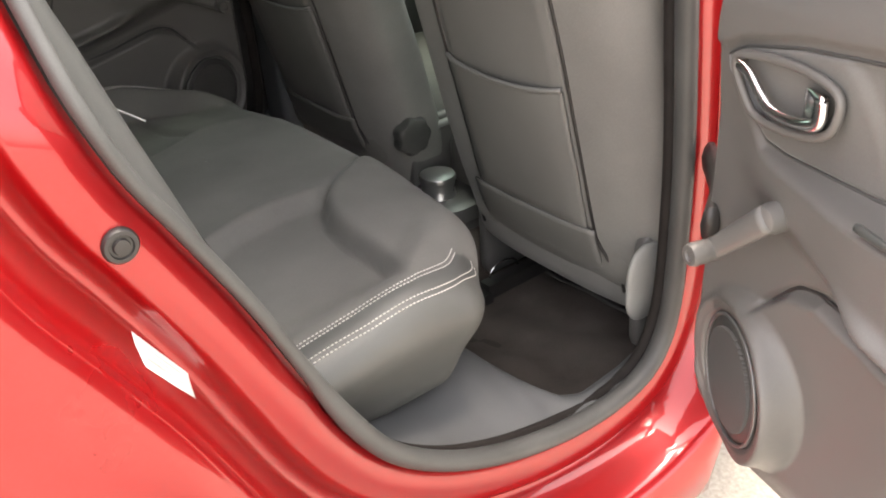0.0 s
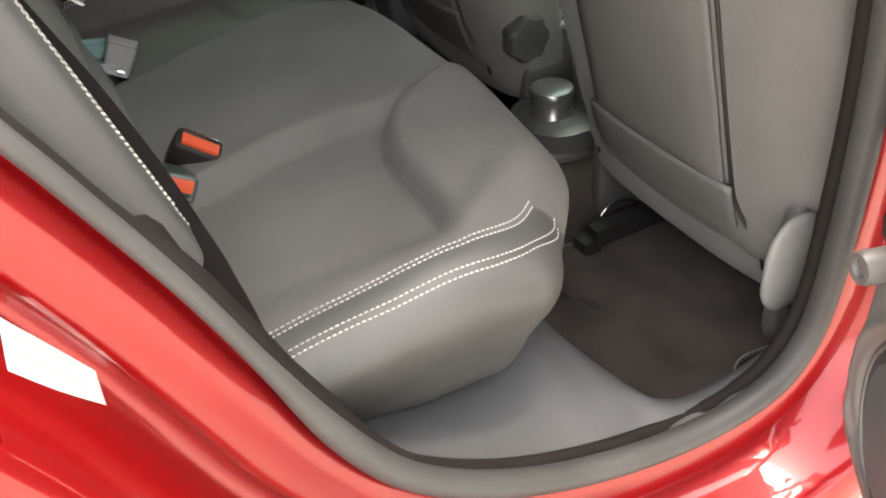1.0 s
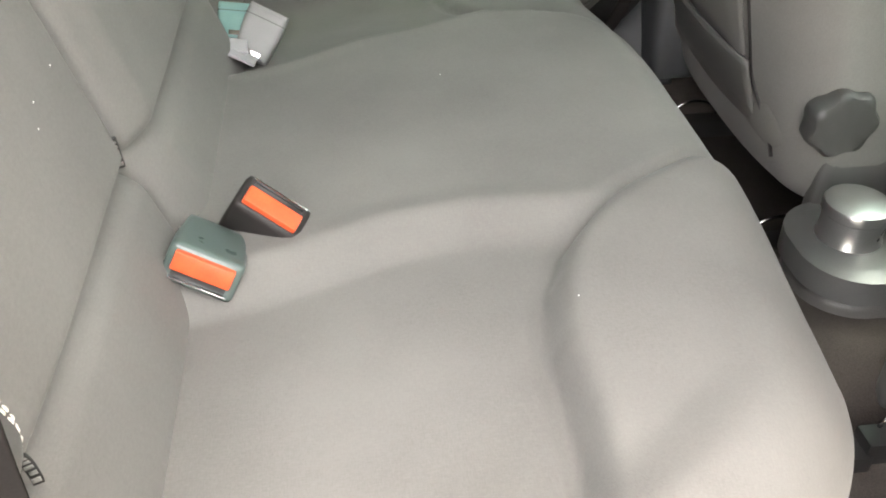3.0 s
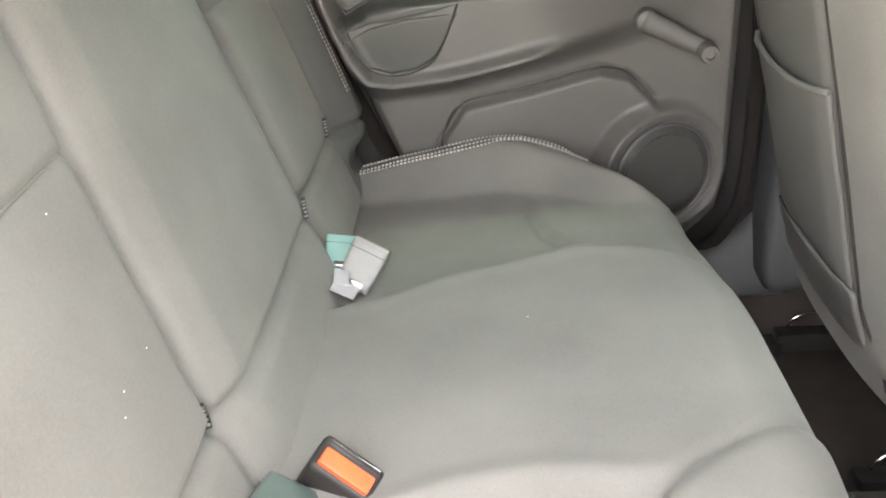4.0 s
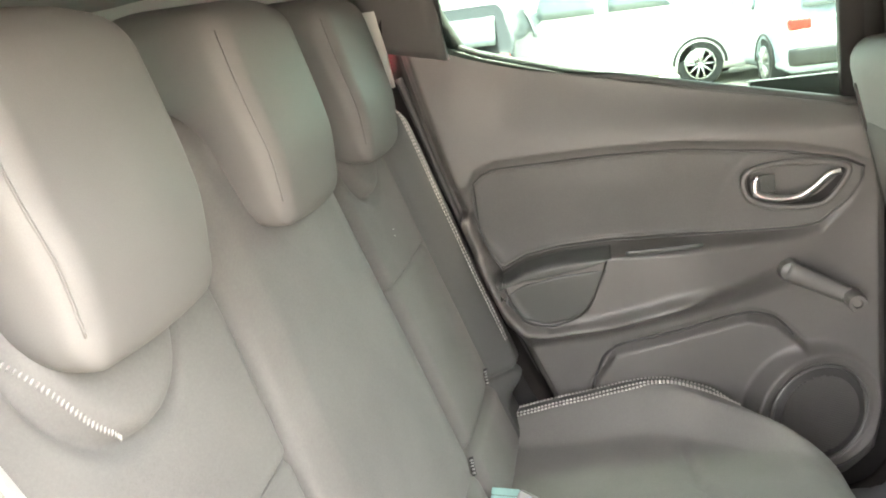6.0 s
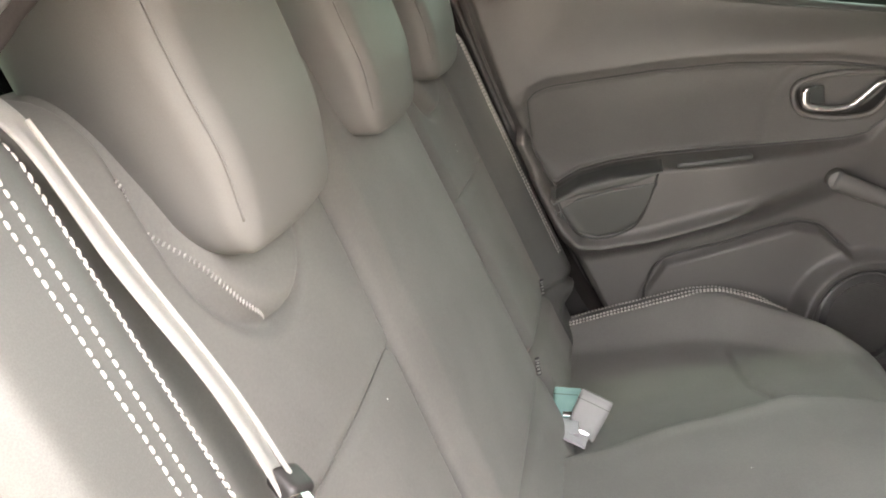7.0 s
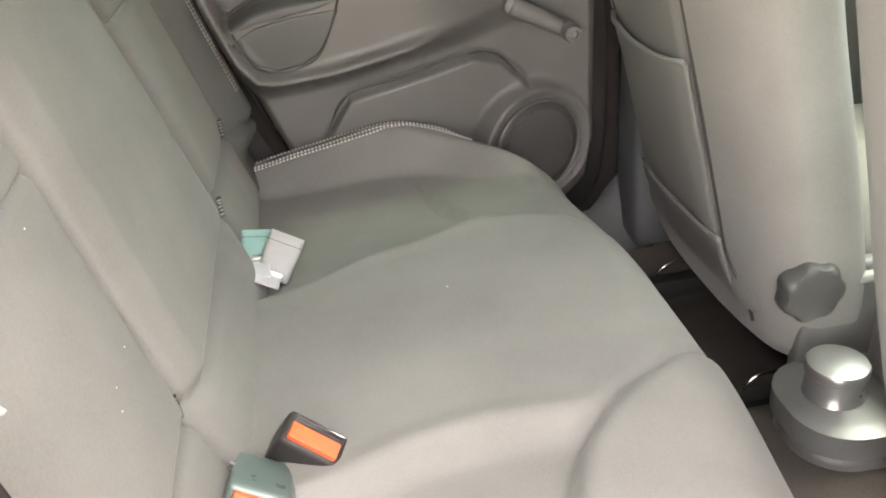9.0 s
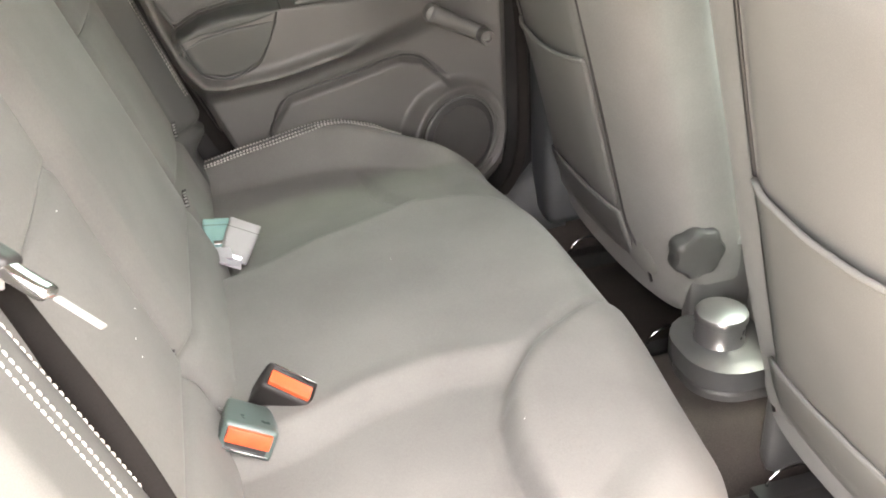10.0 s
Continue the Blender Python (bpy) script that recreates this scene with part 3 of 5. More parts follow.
# outline of the raised horseshoe pads (x, distance from the middle), and the ridges beside the hollows
NEAR_PAD = [(0.13, 0.107), (0.016, 0.172), (-0.03, 0.215), (-0.055, 0.25), (-0.075, 0.30), (-0.085, 0.375), (-0.080, 0.45), (-0.066, 0.52), (-0.055, 0.60), (-0.05, 0.72)]
FAR_PAD = [(0.14, 0.195), (0.101, 0.222), (0.064, 0.252), (0.014, 0.270), (-0.030, 0.285), (-0.060, 0.318), (-0.080, 0.366), (-0.088, 0.43), (-0.082, 0.50), (-0.062, 0.565), (-0.02, 0.62), (0.02, 0.72)]
NEAR_RIDGE = [(-0.42, 0.262), (-0.30, 0.233), (-0.223, 0.204), (-0.132, 0.190), (-0.036, 0.196)]
FAR_RIDGE = [(-0.42, 0.125), (-0.31, 0.163), (-0.222, 0.207), (-0.150, 0.228), (-0.104, 0.246), (-0.047, 0.268), (0.014, 0.264), (0.064, 0.248), (0.101, 0.215), (0.14, 0.19)]


def inside(poly, x, y):
    odd = False
    for (a, b), (c, d) in zip(poly, poly[1:] + poly[:1]):
        if (b > y) != (d > y) and x < a + (y - b) * (c - a) / (d - b):
            odd = not odd
    return odd


# how far the stitched end rolls rise over the cushion, from the back to the front
END_ROLL = [(-0.46, -0.016), (-0.40, -0.008), (-0.31, 0.008), (-0.21, 0.019), (-0.13, 0.025), (-0.08, 0.027), (-0.03, 0.026), (0.01, 0.021), (0.05, 0.012), (0.13, -0.012)]
END_ROLL = [(p.x, p.y) for p in spline([(x, z, 0) for x, z in END_ROLL], 6)]
# the inner stitched line: x, distance from the middle
END_SEAM = [(-0.46, 0.606), (-0.36, 0.607), (-0.29, 0.609), (-0.20, 0.614), (-0.15, 0.616), (-0.11, 0.614), (-0.06, 0.602), (-0.03, 0.588), (0.000, 0.563), (0.03, 0.535), (0.13, 0.46)]
END_SEAM = [(p.x, p.y) for p in spline([(x, y, 0) for x, y in END_SEAM], 6)]


def cushion_top(x, y):
    a = abs(y)
    line, ridge = (NEAR_PAD, NEAR_RIDGE) if y < 0 else (FAR_PAD, FAR_RIDGE)
    edge, seam = lerp_table(ridge, x), lerp_table(END_SEAM, x)
    d = near_line(line, x, a)
    if not inside(line + [(0.2, 0.75), (0.2, 0.10)], x, a):
        d = -d
    z = 0.560 + 0.012 * smooth(-0.42, -0.08, x)
    if y < 0:
        hollow = smooth(edge - 0.010, edge + 0.034, a) * smooth(0.605, 0.49, a) * smooth(0.10, 0.0, x)
        z -= 0.028 * hollow * (1 - smooth(-0.012, 0.02, d))
        z += 0.0035 * bell(a - edge + 0.010, 0.016) * smooth(0.02, -0.06, x)
        z += 0.016 * smooth(-0.008, 0.030, d) * smooth(0.66, 0.46, a)
        z -= 0.008 * bell(d + 0.003, 0.008) * smooth(0.54, 0.46, a)
        roll = smooth(seam - 0.105, seam + 0.006, a)
    else:
        # the middle place ends in a crest; past it the outer place lies lower, pad and hollow alike
        drop = 0.028 * smooth(-0.006, 0.030, a - edge) + 0.020 * smooth(0.02, 0.20, a - edge)
        z -= drop * (1 - smooth(seam - 0.060, seam + 0.004, a)) * (1 - 0.5 * smooth(0.02, 0.12, x))
        z += 0.0030 * bell(a - edge + 0.012, 0.014) * smooth(0.05, -0.04, x)
        z += 0.009 * smooth(-0.004, 0.022, d) * smooth(0.58, 0.44, a)
        z -= 0.0050 * bell(d, 0.0055) * smooth(0.0, 0.03, a - edge) * smooth(0.56, 0.47, a)
        roll = smooth(seam - 0.060, seam + 0.004, a)
    z += lerp_table(END_ROLL, x) * roll
    z += 0.0015 * noise.noise((x * 7, y * 7, 3)) + 0.0006 * noise.noise((x * 22, y * 22, 5))
    return z


def cushion_shape(x, y, z):
    w = smooth(0.44, 0.60, z)
    z2 = z + w * (cushion_top(x, y) - 0.60)
    f = smooth(-0.30, 0.13, x)
    x2 = x + f * (cushion_front(y) - 0.13 + 0.036 * bell(z - 0.50, 0.075) * smooth(0.69, 0.42, abs(y)))
    x2 -= 0.030 * smooth(0.50, 0.37, z) * smooth(0.30, 0.62, abs(y)) * smooth(-0.25, 0.05, x)
    y2 = y * (1 - 0.065 * smooth(0.55, 0.40, z) - 0.03 * smooth(-0.12, -0.40, x) * smooth(0.5, 0.38, z))
    return (x2, y2, z2)


bench = thing("rear_seat_cushion", "charcoal cloth rear bench cushion with leatherette ends and pale double stitching", "seat cushion")
cushion_me = rbox((-0.455, -0.678, 0.366), (0.13, 0.678, 0.60), (0.055, 0.055, 0.055), (104, 240, 18), cushion_shape)
cushion = part("cushion", cushion_me, COVER, bench)
cushion_tree = tree_of(cushion_me)


for s in (-1, 1):
    for pts in (END_SEAM[3:49],
                      [(-0.43, 0.640), (-0.36, 0.643), (-0.29, 0.645), (-0.21, 0.651), (-0.12, 0.652), (-0.06, 0.640), (-0.02, 0.620), (0.016, 0.592), (0.030, 0.572)]):
        for shift in (-0.0040, 0.0040):
            path = spline([(x, s * (y + shift), 0.56) for x, y in pts], 10)
            path = drape(cushion_tree, path, (0, 0, -1), 0.12)
            if len(path) > 4:
                part("stitching", stitches(path, width=0.0021 if s < 0 else 0.0032, height=0.0010 if s < 0 else 0.0024), THREAD, bench, "pale double stitching")


def back_line(z):
    return -0.43 - 0.33 * (z - 0.655)


U_PATCH = [(-0.318, 1.112, 0.100), (0.418, 1.112, 0.088)]


# the crease between the middle place and the one beside the open door (height, y)
MID_CREASE = [(0.66, -0.186), (0.79, -0.172), (0.90, -0.150), (0.98, -0.136), (1.08, -0.127), (1.20, -0.124)]


def back_front(y, z):
    """The front surface of the backrests."""
    x = back_line(max(z, 0.640)) + 0.36 * max(0.640 - z, 0) * smooth(0.625, 0.57, -y) - 0.03 * smooth(0.69, 0.63, z) * smooth(0.57, 0.625, -y) - 0.016 * bell(z - 0.640, 0.010)
    # side bolsters
    x += 0.048 * smooth(-0.485, -0.575, y) * smooth(0.655, 0.72, z) + 0.048 * smooth(0.545, 0.62, y) * smooth(0.575, 0.64, z)
    # the middle place stands a little proud; creases either side
    x += 0.016 * smooth(0.0, 0.06, y - lerp_table(MID_CREASE, z)) * smooth(0.29, 0.20, y)
    x -= 0.015 * bell(y - lerp_table(MID_CREASE, z), 0.010)
    x -= 0.006 * bell(y - 0.560, 0.006)
    # cross seams of the outer places
    if -0.50 < y < lerp_table(MID_CREASE, z) - 0.004 or 0.30 < y < 0.56:
        zs = 0.900 if y < 0 else 0.907
        x -= 0.0075 * bell(z - zs, 0.0050)
        x += 0.008 * bell((abs(y - (-0.345 if y < 0 else 0.42))) - 0.0, 0.13) * bell(z - 0.8, 0.14)
    for cy, cz, r in U_PATCH:
        d = math.hypot(y - cy, z - cz) if z < cz else abs(y - cy)
        x -= 0.013 * bell(d - r, 0.0065) - 0.014 * smooth(r, r - 0.026, d)
    x += 0.0012 * noise.noise((y * 8, z * 8, 7))
    return x


def backrest(name, y0, y1, label):
    ob = thing(name, label, "seat backrest")

    def f(x, y, z):
        top = 1.228 - 0.085 * smooth(0.48, 0.665, y) + 0.04 * smooth(-0.50, -0.59, y)
        z2 = 0.50 + (z - 0.50) * (top - 0.50) / (1.195 - 0.50)
        return (back_front(y, z2) + x, y, z2)

    me = rbox((-0.13, y0, 0.50), (0.0, y1, 1.195), (0.045, 0.030, 0.045), (10, max(int((y1 - y0) * 220), 30), 150), f)
    body = part("backrest_cover", me, FABRIC, ob)
    me.materials.append(LEATHER)
    for poly in me.polygons:
        c = poly.center
        if c.y < -0.548 or c.y > 0.560:
            poly.material_index = 1
    return ob, me


back_r, back_r_me = backrest("rear_bench_back", -0.672, 0.284, "wide charcoal cloth rear backrest with stitched leatherette bolster")
back_l, back_l_me = backrest("rear_bench_back", 0.296, 0.672, "narrow charcoal cloth rear backrest with stitched leatherette bolster")
tagged(back_r, group="rear backrests")
tagged(back_l, group="rear backrests")
tr, tl = tree_of(back_r_me), tree_of(back_l_me)
for tree, ob, ys in ((tr, back_r, (-0.545, -0.553, -0.585, -0.597)), (tl, back_l, (0.612, 0.620))):
    for y in ys:
        path = [(0.0, y + 0.004 * math.sin(z * 6), z) for z in np.linspace(0.70, 1.15 if y > 0 else 1.235, 56)]
        path = drape(tree, path, (-1, 0, 0), 0.4)
        part("stitching", stitches(path, normal=(1, 0, 0.3)), THREAD, ob, "pale stitching")


for tree, ob, y0, y1, z in ((tr, back_r, -0.478, -0.153, 0.900), (tl, back_l, 0.302, 0.552, 0.907)):
    path = drape(tree, [(0.0, y, z) for y in np.linspace(y0, y1, 40)], (-1, 0, 0), 0.4)
    part("cross_seam", tube([p + Vector((0.0003, 0, 0)) for p in path], 0.0013, 6), FABRIC, ob, "sewn cross seam")


path = drape(tr, spline([(0.0, -0.428, 1.165), (0.0, -0.416, 1.122), (0.0, -0.402, 1.088), (0.0, -0.380, 1.051), (0.0, -0.348, 1.022)], 10), (-1, 0, 0), 0.4)
tagged(part("ribbed_band", stitches(path, length=0.0016, gap=0.0026, width=0.0075, normal=(1, 0, 0.3)), WEBBING, back_r, "fine ribbed band under the headrest"), kind="stuff")


def headrest(cy, label):
    ob = thing("rear_headrest", label, "headrest", group="rear headrests")

    def f(x, y, z):
        # z from 0 at the tip to 0.235 at the top; the lower part narrows and lies on the backrest
        k = z / 0.235
        wide = 0.88 + 0.15 * smooth(-0.05, 0.62, k) - 0.03 * smooth(0.7, 1.0, k)
        back = smooth(0.02, -0.09, x)
        yy = cy + y * wide * (1 - 0.12 * back)
        zz = 1.088 + z * 1.03 + 0.03 * back * (1 - k)
        lean = back_line(zz) + 0.010 + 0.022 * k
        depth = 0.74 + 0.26 * smooth(0.0, 0.40, k)
        return (lean + x * depth + 0.006 * (1 - (y / 0.12) ** 2), yy, zz - 0.014 * (y / 0.12) ** 2 * smooth(0.3, 1.0, k) + 0.004 * (y / 0.12) ** 2 * (1 - smooth(0, 0.3, k)))

    part("headrest_pad", rbox((-0.085, -0.111, 0.0), (0.062, 0.111, 0.235), (0.026, 0.026, 0.030), (26, 44, 40), f), SOFT_COVER, ob)
    for s in (-1, 1):
        pts = [f(0.0535, s * 0.1035, z) for z in np.linspace(0.03, 0.215, 30)]
        part("seam", tube([Vector(p) + Vector((0.0005, s * 0.0015, 0)) for p in pts], 0.0010, 6), SOFT_COVER, ob)
        part("post", tube([(back_line(1.15) - 0.045, cy + s * 0.06, 1.10), (back_line(1.25) - 0.02, cy + s * 0.06, 1.27)], 0.006, 10), CHROME, ob)
        part("post_guide", lathe([(0.018, 0), (0.018, 0.006), (0.013, 0.010), (0.0, 0.010)], (back_line(1.19) - 0.055, cy + s * 0.06, 1.186), (0, 0, 1), 20), PLASTIC_DARK, ob)
    return ob


headrest(-0.308, "grey leatherette headrest over the rear backrest beside the open door")
headrest(0.070, "grey leatherette middle headrest of the rear seat")
headrest(0.425, "grey leatherette headrest on the narrow rear backrest")

# child-seat anchor tags sewn into the foot of the backrests: slim black cloth with a white printed bar
for y, z in ((0.520, 0.672), (0.235, 0.662), (-0.190, 0.655), (-0.53, 0.66)):
    tag = thing("anchor_tag", "small black cloth tag with a pale printed bar on the backrest", "tag", group="child-seat anchor tags")
    tm = pose(back_front(y, z) + 0.006, y, z, 12, 16, -74)
    bend = lambda x, y_, z_: tuple(tm @ Vector((x + 0.005 * (z_ / 0.021) ** 2, y_ + 0.15 * z_, z_)))
    part("tag_cloth", rbox((-0.0012, -0.0036, -0.018), (0.0012, 0.0036, 0.018), 0.001, (2, 8, 14), bend), BLACK_LABEL, tag)
    for k in range(5):
        part("printed_bar", rbox((0.0012, -0.0030 + 0.001 * (k % 2), -0.0155 + 0.0062 * k), (0.0017, 0.0026, -0.0120 + 0.0062 * k), 0.0002, (1, 3, 3), bend), PALE_PLASTIC, tag)


# ---------------- buckles and belt ----------------
def frame_from(origin, w, a):
    """A pose whose x axis runs along w and whose z axis points along a."""
    w = Vector(w).normalized()
    a = Vector(a)
    a = (a - w * a.dot(w)).normalized()
    b = a.cross(w)
    m = Matrix((w, b, a)).transposed().to_4x4()
    return Matrix.Translation(origin) @ m


def buckle(origin, w, a, body, button, label, stalk_to, length=0.062, size=1.0, band=None):
    ob = thing("belt_buckle", label, "seat belt buckle", group="rear belt buckles")
    m = frame_from(origin, w, a) @ Matrix.Scale(size, 4)
    part("housing", rbox((-0.029, -0.0165, -length), (0.029, 0.0165, 0.0), (0.004, 0.004, 0.003), (12, 8, 14), lambda x, y, z: tuple(m @ Vector((x * (1 - 0.12 * smooth(-0.02, -length, z)), y, z)))), body, ob)
    if button is not None:
        part("release_button", block((-0.0235, -0.0125, -0.002), (0.0235, 0.0035, 0.0055), 0.002, m), button, ob, "orange release button")
        part("slot", block((-0.0215, 0.0052, -0.002), (0.0215, 0.0095, 0.0012), 0.0004, m), PLASTIC_DARK, ob)
        part("slot_plate", block((-0.024, 0.0100, -0.001), (0.024, 0.0112, 0.005), 0.0003, m), CHROME, ob)
    else:
        part("end_cap", block((-0.0285, -0.016, -0.014), (0.0285, 0.016, 0.0015), 0.003, m), body, ob)
        part("cap_joint", block((-0.0292, -0.0168, -0.0155), (0.0292, 0.0168, -0.0143), 0.0004, m), PLASTIC_DARK, ob)
        part("clasp", block((-0.010, -0.0185, -length + 0.004), (0.014, -0.0165, -length + 0.013), 0.001, m), CHROME, ob, "small metal clasp")
    foot = m @ Vector((0, 0, -length + 0.004))
    part("webbing", strap(spline([foot, (foot + Vector(stalk_to)) / 2 + Vector((0, 0, 0.006)), stalk_to], 6), w, 0.034, 0.003), band or WEBBING, ob, "short webbing loop")
    return ob


buckle((-0.314, -0.190, 0.586), (0.70, -0.20, -0.50), (0.55, -0.38, 0.55), BUCKLE_BLACK, ORANGE, "black belt buckle with orange button lying on the cushion", (-0.435, -0.20, 0.545), 0.090, 1.16)
buckle((-0.374, -0.262, 0.572), (-0.80, 0.12, 0.42), (0.0, -0.88, 0.22), BUCKLE_TEAL_SHEEN, ORANGE, "black belt buckle with orange button beside the backrest, teal reflection painted on its housing", (-0.415, -0.150, 0.535), 0.066, 1.12)
buckle((-0.333, 0.262, 0.588), (0.86, -0.20, -0.42), (0.50, 0.42, 0.76), BUCKLE_LIT, None, "belt buckle tucked between cushion and backrest, light on its back painted grey", (-0.368, 0.165, 0.566), 0.076, 0.90, LILAC)
buckle((-0.381, 0.288, 0.586), (0.97, 0.06, -0.16), (0.22, 0.62, 0.50), BUCKLE_LIT_TEAL, None, "small belt buckle against the backrest, teal light painted into its plastic", (-0.378, 0.190, 0.566), 0.066, 0.74, LILAC)

belt = thing("seat_belt", "pale grey rear seat belt with its tongue hanging on the backrest", "seat belt")
part("webbing", strap(spline([(-0.70, -0.575, 1.30), (-0.64, -0.545, 1.27), (-0.588, -0.528, 1.228), (-0.560, -0.510, 1.136), (-0.525, -0.497, 1.045), (-0.500, -0.493, 0.965), (-0.496, -0.497, 0.945)], 8), (-0.38, 0.88, 0.03), 0.040, 0.003), WEBBING, belt)
part("webbing_edge", tube(spline([(-0.575, -0.532, 1.228), (-0.547, -0.515, 1.136), (-0.512, -0.503, 1.045), (-0.489, -0.498, 0.975)], 8), 0.0018, 6), WEBBING, belt, "pale selvedge")
# Lower run of the belt, coloured dark for the shade it hangs in.
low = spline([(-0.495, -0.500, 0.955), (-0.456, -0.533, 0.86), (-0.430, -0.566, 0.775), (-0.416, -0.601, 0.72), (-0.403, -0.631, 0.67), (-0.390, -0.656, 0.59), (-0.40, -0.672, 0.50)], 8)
part("lower_strap", strap(low, (0.946, 0.11, 0.13), [0.018 + 0.032 * smooth(0.95, 0.68, p.z) for p in low], 0.003), WEBBING_SHADED, belt, "lower run of the belt down to the sill, shade painted into it")
tm = frame_from((-0.492, -0.497, 0.966), (0.25, 0.70, -0.30), (0.70, -0.54, -0.48))
part("tongue", rbox((-0.013, -0.007, -0.012), (0.013, 0.009, 0.014), 0.006, (8, 6, 8), lambda x, y, z: tuple(tm @ Vector((x, y, z)))), PLASTIC_DARK, belt, "black moulded belt tongue")
part("tongue_ring", rbox((-0.010, -0.005, 0.008), (0.010, 0.006, 0.046), 0.005, (8, 6, 12), lambda x, y, z: tuple(tm @ Vector((x - 0.004 * math.sin(z * 60), y, z)))), CHROME, belt, "bright metal shoulder")
part("tongue_blade", block((-0.0042, -0.0012, 0.048), (0.0042, 0.0012, 0.086), 0.001, tm), PALE_PLASTIC, belt, "pale blade")
part("side_cover", rbox((-0.50, -0.715, 0.44), (-0.362, -0.605, 0.79), 0.02, (8, 6, 16), lambda x, y, z: (x - 0.30 * (z - 0.44) + 0.03, y, z)), SIDE_TRIM, car, "black trim beside the end of the seat")


# ---------------- doors ----------------
WIN = [(-0.54, 1.258), (-0.446, 1.222), (-0.395, 1.200), (-0.262, 1.160), (-0.075, 1.116), (0.063, 1.086), (0.207, 1.054), (0.27, 1.044)]
REAR_EDGE = [(0.33, -0.10), (0.42, -0.245), (0.56, -0.325), (0.70, -0.377), (0.852, -0.430), (1.2, -0.530), (1.4, -0.575)]
FRONT_EDGE = [(0.33, 0.14), (0.365, 0.205), (0.42, 0.247), (0.50, 0.262), (0.9, 0.262), (1.4, 0.20)]
INSERT_TOP = [(-0.44, 0.965), (-0.425, 0.996), (-0.39, 1.008), (-0.2, 1.014), (-0.067, 1.011), (0.10, 0.992), (0.194, 0.97), (0.225, 0.952)]
INSERT_LOW = [(-0.44, 0.93), (-0.421, 0.863), (-0.397, 0.815), (-0.352, 0.838), (-0.29, 0.850), (-0.20, 0.855), (-0.04, 0.853), (0.116, 0.851), (0.154, 0.856), (0.201, 0.895), (0.225, 0.935)]
SPEAKER = (0.143, 0.507)
POD_TILT = 0.34


SWAGE = [(-0.425, 0.85), (-0.410, 0.805), (-0.387, 0.752), (-0.361, 0.717), (-0.322, 0.704), (-0.232, 0.712), (-0.133, 0.732), (-0.074, 0.746), (0.0, 0.762)]
POCKET_LINE = [(-0.252, 0.560), (-0.243, 0.600), (-0.207, 0.648), (-0.09, 0.672), (0.0, 0.694), (0.045, 0.699), (0.080, 0.686), (0.106, 0.655)]


def insert_depth(u, z):
    if not -0.44 < u < 0.225:
        return 0.0
    lo, hi = lerp_table(INSERT_LOW, u), lerp_table(INSERT_TOP, u)
    return smooth(0, 0.010, min(z - lo, hi - z, (u + 0.44) * 1.2, 0.225 - u))


def door_depth(u, z):
    """How far the lining stands into the cabin from the door's base plane."""
    zw = lerp_table(WIN, u)
    p = 0.030 * smooth(0.33, 0.42, z)
    p += 0.020 * smooth(0.85, 1.0, z) - 0.024 * smooth(1.02, zw + 0.005, z)
    # shoulder above the insert
    p += 0.006 * smooth(0.0, 0.012, z - lerp_table(INSERT_TOP, u) - 0.004)
    # raised field round the handle, ending in a curve
    p += 0.010 * smooth(0.168, 0.152, math.hypot(u - 0.13, (z - 0.86) * 0.95)) * insert_depth(u, z)
    p -= 0.008 * insert_depth(u, z)
    # armrest: flat above, rounded below, fading towards the front
    top = lerp_table(INSERT_LOW, u) - 0.002
    reach = 0.052 * smooth(0.20, -0.10, u) + 0.012 * smooth(0.24, 0.12, u)
    low = lerp_table([(-0.44, 0.73), (-0.36, 0.688), (-0.20, 0.702), (-0.02, 0.742), (0.2, 0.80)], u)
    p += reach * smooth(top + 0.006, top - 0.014, z) * smooth(low - 0.035, low + 0.03, z)
    # J-shaped swage round the pull cup
    p += 0.025 * bell(near_line(SWAGE, u, z), 0.012) * smooth(-0.01, -0.10, u)
    # map pocket
    edge = lerp_table([(-0.27, 0.55), (-0.25, 0.585), (-0.205, 0.648), (-0.09, 0.672), (0.028, 0.70), (0.075, 0.688), (0.112, 0.653), (0.14, 0.62)], u)
    # speaker shroud
    d = math.hypot(u - SPEAKER[0], (z - SPEAKER[1]) * 0.97)
    if -0.26 < u < 0.13:
        p += (0.016 * smooth(edge, edge - 0.012, z) * smooth(-0.26, -0.235, u) - 0.006 * bell(z - edge - 0.003, 0.005)) * smooth(0.112, 0.132, d)
    pod = 0.026 + POD_TILT * (SPEAKER[0] - u)
    p += max(pod, 0.0) * smooth(0.134, 0.106, d) - 0.008 * smooth(0.098, 0.090, d)
    p += 0.005 * bell(d - 0.112, 0.006)
    return p


